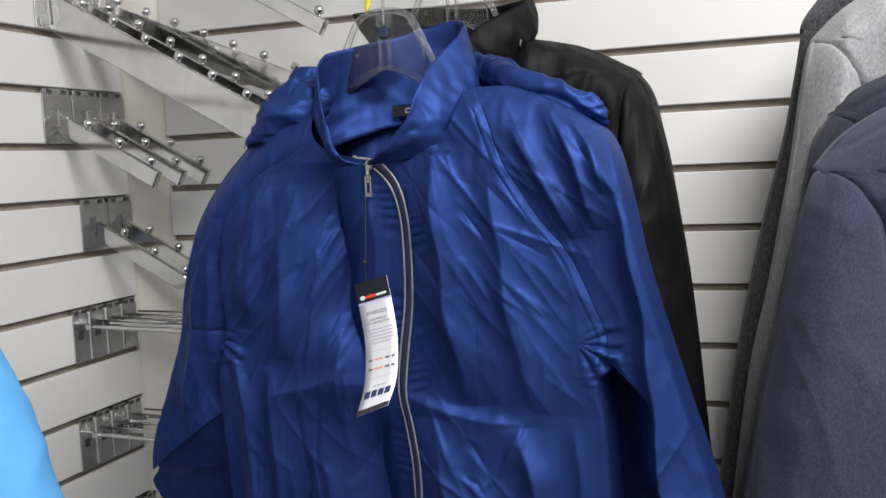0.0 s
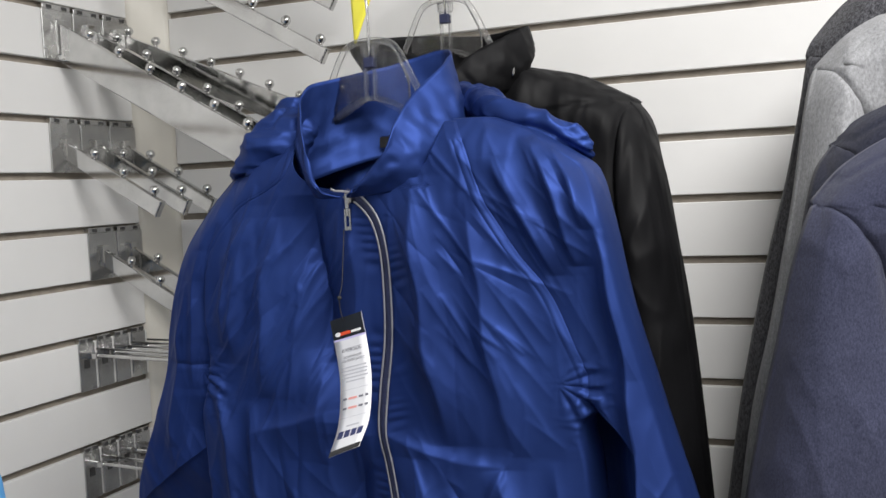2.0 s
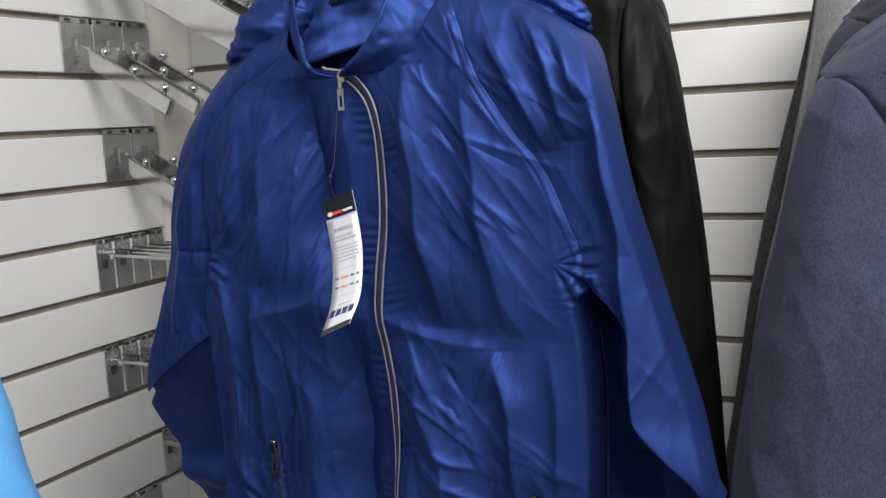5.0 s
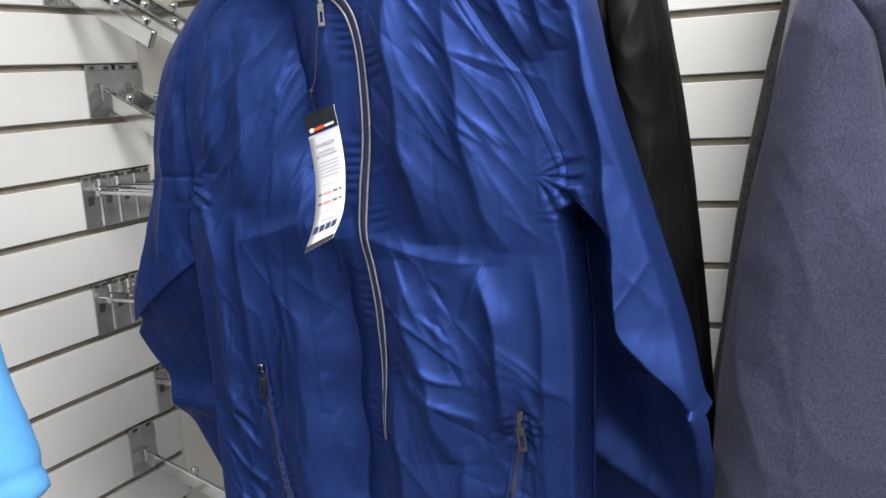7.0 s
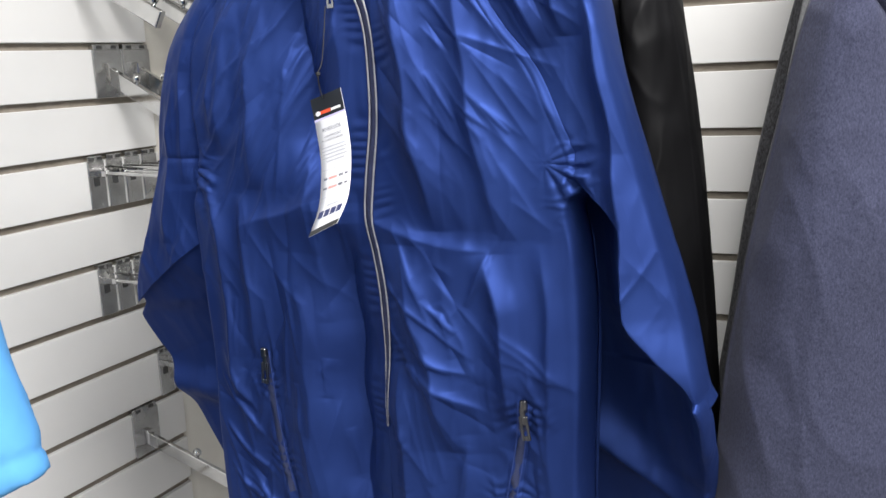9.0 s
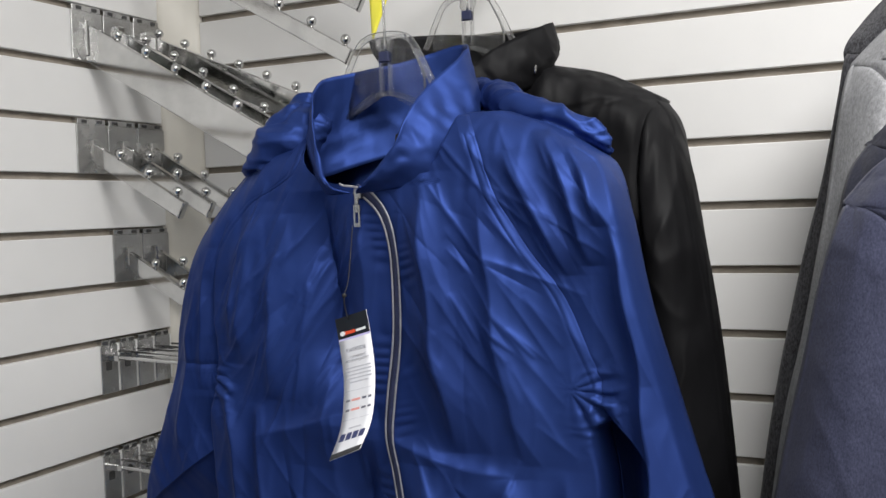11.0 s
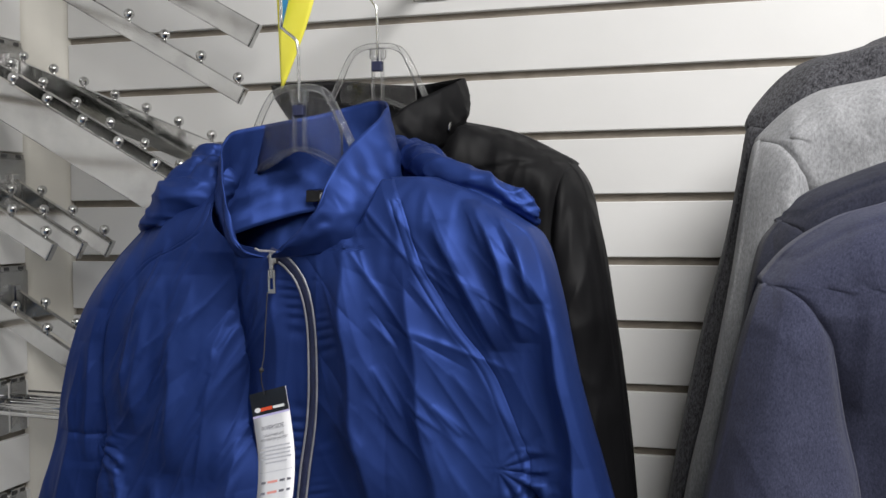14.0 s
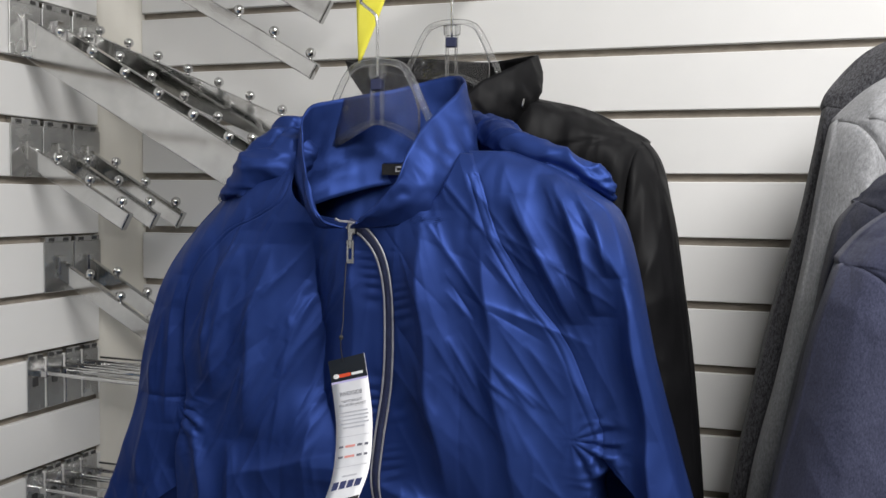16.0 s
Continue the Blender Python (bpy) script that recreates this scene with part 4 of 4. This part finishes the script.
# black jacket behind the blue one
flip = lambda rows: [(z, 1.60 - x) for z, x in rows]
black = flat_top("zip_jacket", "black nylon zip jacket with stand collar on a clear hanger", BLACK, -0.325, 0.036,
                 flip([(1.592, 0.900), (1.580, 0.957), (1.567, 0.988), (1.550, 1.020), (1.535, 1.045), (1.505, 1.066), (1.450, 1.082), (1.396, 1.093), (1.282, 1.110), (1.174, 1.122), (1.078, 1.130), (0.88, 1.143), (0.60, 1.150)]),
                 flip([(1.535, 1.044), (1.505, 1.034), (1.44, 1.026), (1.36, 1.030), (1.20, 1.040), (0.60, 1.035)]), 2.0, "jacket",
                 [(0.575, 1.535), (0.64, 1.528), (0.70, 1.515)], 1.6, 0.80, "jackets on hangers")
bc = part("collar", loft([
    (0.780, -0.395, 1.56, 0.807, -0.405, 1.600),
    (0.720, -0.370, 1.57, 0.662, -0.360, 1.640),
    (0.695, -0.310, 1.58, 0.640, -0.300, 1.655),
    (0.735, -0.245, 1.59, 0.702, -0.250, 1.662),
    (0.810, -0.235, 1.59, 0.807, -0.240, 1.652),
    (0.870, -0.265, 1.59, 0.887, -0.270, 1.655),
    (0.895, -0.320, 1.57, 0.897, -0.335, 1.640),
    (0.875, -0.375, 1.55, 0.852, -0.395, 1.605),
    (0.830, -0.400, 1.54, 0.830, -0.412, 1.580)], 80, 14, 0.010, (0.81, -0.31)), BLACK, black)
thicken(bc, 0.003, 1.0)
part("cord_end", ball_bm((0.895, -0.352, 1.592), 0.006, 10), CHROME, black, "bright metal cord end")
part("cord", tube(spline([(0.895, -0.355, 1.600), (0.898, -0.359, 1.590), (0.896, -0.359, 1.575)], 10), 0.0025, 6), CHROME, black)

# tops hanging on the next arm along the back wall
XC = 1.66
flat_top("hoodie", "charcoal melange hooded top hanging behind the others", CHARCOAL, -0.250, 0.030,
         [(1.700, 1.480), (1.688, 1.430), (1.676, 1.404), (1.668, 1.359), (1.650, 1.319), (1.610, 1.282), (1.580, 1.268), (1.524, 1.258), (1.429, 1.240), (1.317, 1.212), (1.196, 1.187), (1.089, 1.168), (0.95, 1.148), (0.80, 1.125), (0.50, 1.09)],
         [(1.580, 1.268), (1.573, 1.290), (1.550, 1.318), (1.500, 1.338), (1.30, 1.350), (0.50, 1.370)], 11.0, "hoodie", [(1.30, 1.585), (1.337, 1.617), (1.374, 1.638), (1.44, 1.658)])
flat_top("hoodie", "light grey melange hooded top on a hanger", LGREY, -0.330, 0.034,
         [(1.640, 1.470), (1.627, 1.418), (1.623, 1.395), (1.615, 1.352), (1.593, 1.314), (1.559, 1.279), (1.547, 1.272), (1.493, 1.262), (1.396, 1.248), (1.313, 1.233), (1.228, 1.217), (1.114, 1.192), (0.95, 1.170), (0.80, 1.150), (0.50, 1.12)],
         [(1.556, 1.277), (1.546, 1.302), (1.518, 1.323), (1.480, 1.335), (1.30, 1.345), (0.50, 1.365)], 14.0, "hoodie", [(1.306, 1.553), (1.337, 1.585), (1.374, 1.606), (1.415, 1.618), (1.47, 1.628)])
flat_top("sweatshirt", "dark navy fleece sweatshirt on a hanger", DKNAVY, -0.408, 0.030,
         [(1.545, 1.480), (1.520, 1.407), (1.505, 1.368), (1.490, 1.333), (1.474, 1.309), (1.452, 1.291), (1.427, 1.276), (1.375, 1.264), (1.323, 1.255), (1.257, 1.239), (1.10, 1.215), (0.80, 1.185), (0.50, 1.16)],
         [(1.458, 1.294), (1.446, 1.320), (1.410, 1.342), (1.360, 1.352), (1.20, 1.362), (0.50, 1.38)], 17.0, "sweatshirt", [(1.32, 1.462), (1.36, 1.484), (1.41, 1.503), (1.48, 1.524)])
flat_top("sweatshirt", "navy melange fleece sweatshirt with set-in sleeves", NAVY, -0.488, 0.034,
         [(1.505, 1.490), (1.475, 1.400), (1.464, 1.362), (1.446, 1.329), (1.428, 1.305), (1.405, 1.285), (1.386, 1.272), (1.337, 1.256), (1.287, 1.244), (1.240, 1.235), (1.156, 1.216), (1.06, 1.198), (0.96, 1.182), (0.84, 1.172), (0.68, 1.158), (0.50, 1.145)],
         [(1.391, 1.277), (1.387, 1.298), (1.371, 1.320), (1.341, 1.337), (1.312, 1.343), (1.254, 1.352), (1.171, 1.368), (1.00, 1.385), (0.50, 1.40)], 20.0, "sweatshirt", [(1.31, 1.418), (1.36, 1.446), (1.41, 1.462), (1.48, 1.480)], 0.7)


def sky_shirt():
    th = thing("shirt", "bright sky blue jersey shirt hanging beside the aisle", "shirt", "tops on hangers")
    body = body_rows([(0.62, 0.08, 0.545, -1.06, -0.94), (0.90, 0.08, 0.550, -1.06, -0.94), (1.15, 0.09, 0.525, -1.06, -0.94),
                      (1.32, 0.13, 0.500, -1.055, -0.945), (1.40, 0.19, 0.44, -1.04, -0.955), (1.44, 0.24, 0.39, -1.03, -0.965)], 36)
    arm = sleeve_rows([(0.44, -1.0, 1.37, 0.06, 0.05), (0.500, -1.0, 1.28, 0.055, 0.055), (0.545, -0.995, 1.17, 0.058, 0.055),
                       (0.580, -0.99, 1.06, 0.060, 0.050), (0.603, -0.985, 0.985, 0.060, 0.048), (0.615, -0.98, 0.940, 0.062, 0.046)])
    arm2 = [[Vector((0.63 - p[0], p[1], p[2])) for p in r] for r in arm]
    v, q = shell([body, arm, arm2], 0.0065)
    v = relax(v, q, np.full(len(v), 0.4), 8)
    n = normals(v, q)
    h = 0.010 * (ridges(v, 9.0, 6.0, 2.4, 31.0) - 0.5) + 0.004 * (ridges(v, 20.0, 12.0, 8.0, 35.0) - 0.5)
    # stitched cuff hem
    h += fold(v[:, 0], v[:, 2], 0.52, 0.958, 0.70, 0.988, 0.004, -0.005)
    v = v + n * h[:, None]
    c = v[q].mean(1)
    lim = np.interp(c[:, 2], [0.6, 1.15, 1.40], [0.56, 0.515, 0.44])
    where = np.where(c[:, 0] > lim, 1, np.where(c[:, 0] < 0.63 - lim, 2, 0))
    v[:, 0] -= 0.024
    split(v, q, where, ["body", "sleeve", "sleeve"], SKY, th)


sky_shirt()


# ---------------------------------------------------------------- hangers
def clear_hanger(x, y, z, top_z, label, hook_shift=-0.022):
    """Clear plastic top hanger; z is the height of its top bar."""
    th = thing("hanger", label, "hanger", "clear hangers")
    outer = spline([(x - 0.215, y, z - 0.165), (x - 0.12, y, z - 0.140), (x - 0.084, y, z - 0.105), (x - 0.062, y, z - 0.060), (x - 0.040, y, z - 0.016), (x - 0.024, y, z - 0.003),
                    (x, y, z), (x + 0.024, y, z - 0.003), (x + 0.040, y, z - 0.016), (x + 0.062, y, z - 0.060), (x + 0.084, y, z - 0.105), (x + 0.12, y, z - 0.140), (x + 0.215, y, z - 0.165)], 90)
    rows = tube_rows(outer, 0.0042, 8)
    part("outer_bar", grid_mesh(rows, True, True), CLEARBAR, th)
    inner = spline([(x - 0.10, y, z - 0.135), (x - 0.06, y, z - 0.100), (x - 0.03, y, z - 0.080), (x, y, z - 0.072), (x + 0.03, y, z - 0.080), (x + 0.06, y, z - 0.100), (x + 0.10, y, z - 0.135)], 50)
    part("inner_bar", grid_mesh(tube_rows(inner, 0.0032, 8), True, True), CLEARBAR, th)
    rows = []
    for k in np.linspace(-0.054, 0.054, 18):
        a = abs(k)
        zt = z - 0.002 - (0.0 if a < 0.03 else (a - 0.03) * 2.2)
        zb = z - 0.072 - a * 0.55
        rows.append([(x + k, y, zt + (zb - zt) * s) for s in np.linspace(0, 1, 6)])
    thicken(part("web", grid_mesh(rows), CLEAR, th), 0.0016, 0.0)
    for s in (-0.0065, 0.0065):
        part("rib", box_bm(x + s - 0.0016, x + s + 0.0016, y - 0.004, y + 0.004, z - 0.074, z - 0.004, 0.0008), CLEARBAR, th)
    part("collar_block", box_bm(x - 0.011, x + 0.011, y - 0.0055, y + 0.0055, z - 0.018, z - 0.004, 0.002), CLEAR, th)
    part("size_clip", box_bm(x - 0.007, x + 0.007, y - 0.006, y + 0.004, z - 0.034, z - 0.021, 0.001), ZIPDARK, th, "small dark blue size clip")
    part("button", ball_bm((x - 0.040, y - 0.002, z - 0.055), 0.0034, 10), CLEAR, th)
    r = 0.022
    cx, cz = x + hook_shift + r, top_z - r
    arc = [(cx + r * math.cos(a), y, cz + r * math.sin(a)) for a in np.linspace(math.pi, -0.25 * math.pi, 16)]
    hook = [(x, y, z - 0.020), (x, y, z + 0.012), (x - 0.001, y, z + 0.048), (x - 0.006, y, z + 0.058), (x + hook_shift + 0.002, y, z + 0.070), (x + hook_shift, y, z + 0.084), (x + hook_shift, y, cz - 0.004)] + arc
    part("hook", tube(spline(hook, 90), 0.0019, 8), STEEL, th, "bent steel wire hook")
    return th


clear_hanger(0.757, -0.512, 1.618, 1.876, "clear plastic hanger with a steel hook inside the blue jacket")
clear_hanger(0.790, -0.330, 1.695, 1.876, "clear plastic hanger with a steel hook inside the black jacket", -0.016)


def plain_hanger(x, y, z, top_z, half, drop):
    th = thing("hanger", "clear plastic hanger inside a hanging top", "hanger", "clear hangers")
    bar = spline([(x - half, y, z - drop), (x - half * 0.4, y, z - drop * 0.35), (x, y, z), (x + half * 0.4, y, z - drop * 0.35), (x + half, y, z - drop)], 40)
    part("bar", tube(bar, 0.005, 8), CLEAR, th)
    hook = [(x, y, z), (x, y, top_z - 0.045)] + [(x + 0.02 - 0.02 * math.cos(a), y, top_z - 0.02 + 0.02 * math.sin(a)) for a in np.linspace(0, 1.2 * math.pi, 12)]
    part("hook", tube(spline(hook, 50), 0.0019, 8), STEEL, th)


for yc, nz in ((-0.240, 1.70), (-0.320, 1.645), (-0.398, 1.545), (-0.478, 1.505)):
    plain_hanger(XC, yc, nz - 0.03, 1.856, 0.20, 0.06)
plain_hanger(0.315, -1.0, 1.43, 1.55, 0.15, 0.05)


# ---------------------------------------------------------------- slatwall fittings
def backplate(th, y0, y1, z0, z1, mat, slots=2, lip_z=None):
    """Plate flat on the west wall with a lip hooked into the groove above it."""
    plate = part("plate", box_bm(0.0004, 0.0042, y0, y1, z0, z1, 0.0008), mat, th)
    lz = z1 if lip_z is None else lip_z
    part("lip", box_bm(-0.0085, 0.0036, y0 + 0.003, y1 - 0.003, lz - 0.0005, lz + 0.0095, 0.0008), mat, plate)
    for i in range(slots):
        c = y0 + (y1 - y0) * (i + 0.5) / slots
        part("slot", box_bm(0.0037, 0.0045, c - 0.006, c + 0.006, lz + 0.0015, lz + 0.0075), DARKSTEEL, plate)
    return plate


def sloped_bar(x0, z0, x1, z1, y, t, h, bev=0.0012):
    """Flat bar with its top edge from (x0, z0) to (x1, z1), h high and t thick."""
    bm = bmesh.new()
    ln = math.hypot(x1 - x0, z1 - z0)
    box_bm(0, ln, -t / 2, t / 2, -h, 0, bev, 1, bm)
    bmesh.ops.transform(bm, matrix=Matrix.Translation((x0, y, z0)) @ Matrix.Rotation(math.atan2(z0 - z1, x1 - x0), 4, "Y"), verts=bm.verts)
    return bm


def waterfall(y, k, balls, bx, bz, dx, dz, end, bar_h, t=0.011, half=0.0365, label="chrome waterfall arm with ball studs on the slatwall"):
    """Sloping faceout on the west wall: plate below groove k, balls at (bx + i dx, bz + i dz), bar up to x = end."""
    th = thing("waterfall_arm", label, "display arm", "waterfall arms")
    top = ZL(k) - GAP
    backplate(th, y - half, y + half, top - 0.089, top, SATIN)
    sl = dz / dx
    off = 0.0105
    zt = lambda x: bz + (x - bx) * sl - off
    bar = part("bar", sloped_bar(0.004, zt(0.004), end, zt(end), y, t, bar_h), CHROME, th)
    part("end_cap", sloped_bar(end - 0.0002, zt(end) + 0.001, end + 0.0025, zt(end + 0.0027) + 0.001, y, t + 0.002, bar_h + 0.002), CHROME, bar)
    part("weld_block", box_bm(0.004, 0.013, y - t / 2 - 0.003, y + t / 2 + 0.003, zt(0.004) - bar_h, zt(0.004) + 0.004, 0.0015), CHROME, bar)
    for i in range(balls):
        x, z = bx + i * dx, bz + i * dz
        stud = part("ball", ball_bm((x, y, z), 0.0086), CHROME, th)
        part("stud_pin", tube([(x, y, z - 0.015), (x, y, z - 0.004)], 0.0028, 8), CHROME, stud)
    return th


# topmost long arms
waterfall(-0.180, -2, 6, 0.179, 1.873, 0.065, -0.0373, 0.517, 0.026)
waterfall(-0.095, -3, 0, 0.100, 2.025, 0.065, -0.0373, 0.500, 0.040, label="bare chrome sloping arm on the slatwall")
# long deep arms
waterfall(-0.248, 0, 8, 0.074, 1.729, 0.0643, -0.0357, 0.560, 0.060, 0.012)
waterfall(-0.172, 0, 8, 0.071, 1.732, 0.0646, -0.0358, 0.560, 0.060, 0.012)
waterfall(-0.095, 0, 8, 0.035, 1.758, 0.0622, -0.0253, 0.560, 0.050, 0.012)
# short arms
for yy in (-0.248, -0.172, -0.095):
    waterfall(yy, 2, 3, 0.068, 1.518, 0.0636, -0.0357, 0.212, 0.030)
for yy in (-0.172, -0.095):
    waterfall(yy, 4, 3, 0.070, 1.317, 0.0640, -0.0360, 0.214, 0.030)
# low long arm
waterfall(-0.178, 11, 6, 0.127, 0.588, 0.0760, -0.0256, 0.522, 0.026, 0.010)


def peg(y, k, half, length, drop, rod_z):
    """Straight double-wire peg with a narrow back plate."""
    th = thing("peg_hook", "chrome wire peg hook on the slatwall", "peg hook", "peg hooks")
    top = ZL(k) - GAP
    plate = backplate(th, y - half, y + half, top - 0.089, top, SATIN, 2)
    part("label_slot", box_bm(0.0040, 0.0050, y - 0.009, y + 0.004, top - 0.046, top - 0.030), DARKSTEEL, plate)
    z = top - drop
    part("rod", tube(spline([(0.004, y, z), (0.10, y, z - 0.002), (length - 0.03, y, z - 0.006), (length - 0.008, y, z + 0.002), (length, y, z + 0.016)], 40), 0.0036, 8), CHROME, th)
    part("bracket", box_bm(0.004, 0.030, y - 0.0045, y + 0.0045, z - 0.007, z + 0.005, 0.001), CHROME, th)
    part("upper_wire", tube([(0.02, y + 0.007, z + rod_z), (0.15, y + 0.007, z + rod_z - 0.001), (length - 0.05, y + 0.007, z + rod_z - 0.004)], 0.0022, 8), CHROME, th)
    return th


for i in range(4):
    peg(-0.2315 + 0.0475 * i, 6, 0.0205, 0.30 + 0.012 * (i % 2), 0.022 + 0.002 * i, 0.011)
for i in range(4):
    peg(-0.2370 + 0.0475 * i, 8, 0.0205, 0.24 + 0.015 * (i % 3), 0.022 + 0.003 * (i % 2), 0.012)
for i in range(2):
    peg(-0.105 + 0.045 * i, 10, 0.0195, 0.20, 0.024, 0.011)


def straight_arm(x, y_end, z, label):
    """Straight square faceout on the north wall."""
    th = thing("faceout_arm", label, "display arm")
    part("plate", box_bm(x - 0.030, x + 0.030, -0.0042, -0.0004, z - 0.045, z + 0.044, 0.0008), SATIN, th)
    part("bar", box_bm(x - 0.006, x + 0.006, y_end, -0.004, z - 0.019, z, 0.0012), CHROME, th)
    part("ball", ball_bm((x, y_end + 0.012, z + 0.010), 0.0085), CHROME, th)


straight_arm(0.768, -0.62, 1.872, "straight chrome arm carrying the blue and black jackets")
straight_arm(XC + 0.012, -0.58, 1.850, "straight chrome arm carrying the grey and navy tops")
th = thing("faceout_arm", "straight chrome arm carrying the sky blue shirt", "display arm")
part("plate", box_bm(0.0004, 0.0042, -1.03, -0.97, 1.46, 1.55, 0.0008), SATIN, th)
part("bar", box_bm(0.004, 0.42, -1.006, -0.994, 1.525, 1.544, 0.0012), CHROME, th)


def pennant():
    """Yellow paper pennant with a blue corner, hanging behind the first hook."""
    th = thing("pennant", "yellow paper pennant with a blue corner hanging by the hanger hook", "pennant")
    rows = []
    for s in np.linspace(0, 1, 24):
        z = 1.872 - 0.246 * s
        l = 0.697 + 0.010 * s ** 2
        r = 0.762 - 0.018 * s - 0.034 * max(0, (s - 0.55) / 0.45) ** 1.3
        rows.append([(l + (r - l) * k, -0.455 + 0.006 * math.sin(3 * s + 2 * k) + 0.006 * k, z) for k in np.linspace(0, 1, 8)])
    thicken(part("paper", grid_mesh(rows), YELLOW, th), 0.0006, 0.0)
    rows = []
    for s in np.linspace(0, 1, 12):
        z = 1.872 - 0.172 * s
        l = 0.703 + 0.006 * s
        r = l + 0.050 * (1 - s) + 0.0008
        rows.append([(l + (r - l) * k, -0.4585 + 0.006 * math.sin(3 * s * 0.57 + 1.0 * k), z) for k in np.linspace(0, 1, 5)])
    part("blue_corner", grid_mesh(rows), PENBLUE, th, "blue printed corner")
    part("thread", tube([(0.73, -0.456, 1.868), (0.745, -0.47, 1.872), (0.765, -0.48, 1.8735)], 0.0008, 6), STEEL, th)


pennant()


def light_fitting(x, y):
    th = thing("ceiling_light", "white recessed fluorescent ceiling panel", "ceiling light", "ceiling panels")
    for a in ((x - 0.63, x - 0.60, y - 0.63, y + 0.63), (x + 0.60, x + 0.63, y - 0.63, y + 0.63), (x - 0.60, x + 0.60, y - 0.63, y - 0.60), (x - 0.60, x + 0.60, y + 0.60, y + 0.63)):
        part("frame", box_bm(*a, 2.795, TOP - 0.001, 0.002), CEIL, th)


for lx, ly, lp in LAMPS:
    light_fitting(lx, ly)


# ---------------------------------------------------------------- slats of both walls
def slats(parent, along_x, a0, a1, level, k0, k1):
    b = box_bm(a0, a1, 0.0, 0.0112, 0.0, PITCH - GAP, 0.0012) if along_x else box_bm(-0.0112, 0.0, a0, a1, 0.0, PITCH - GAP, 0.0012)
    me = bpy.data.meshes.new("slat")
    b.to_mesh(me)
    b.free()
    me.materials.append(SLAT)
    for k in range(k0, k1):
        if level(k) < 0.0 or level(k) + PITCH > TOP:
            continue
        ob = new("slat", me)
        ob.parent = parent
        ob.location = (0, 0, level(k))


slats(wall_n, True, 0.056, XR - 0.002, ZB, -9, 18)
slats(wall_w, False, YF + 0.002, -0.0585, ZL, -9, 18)
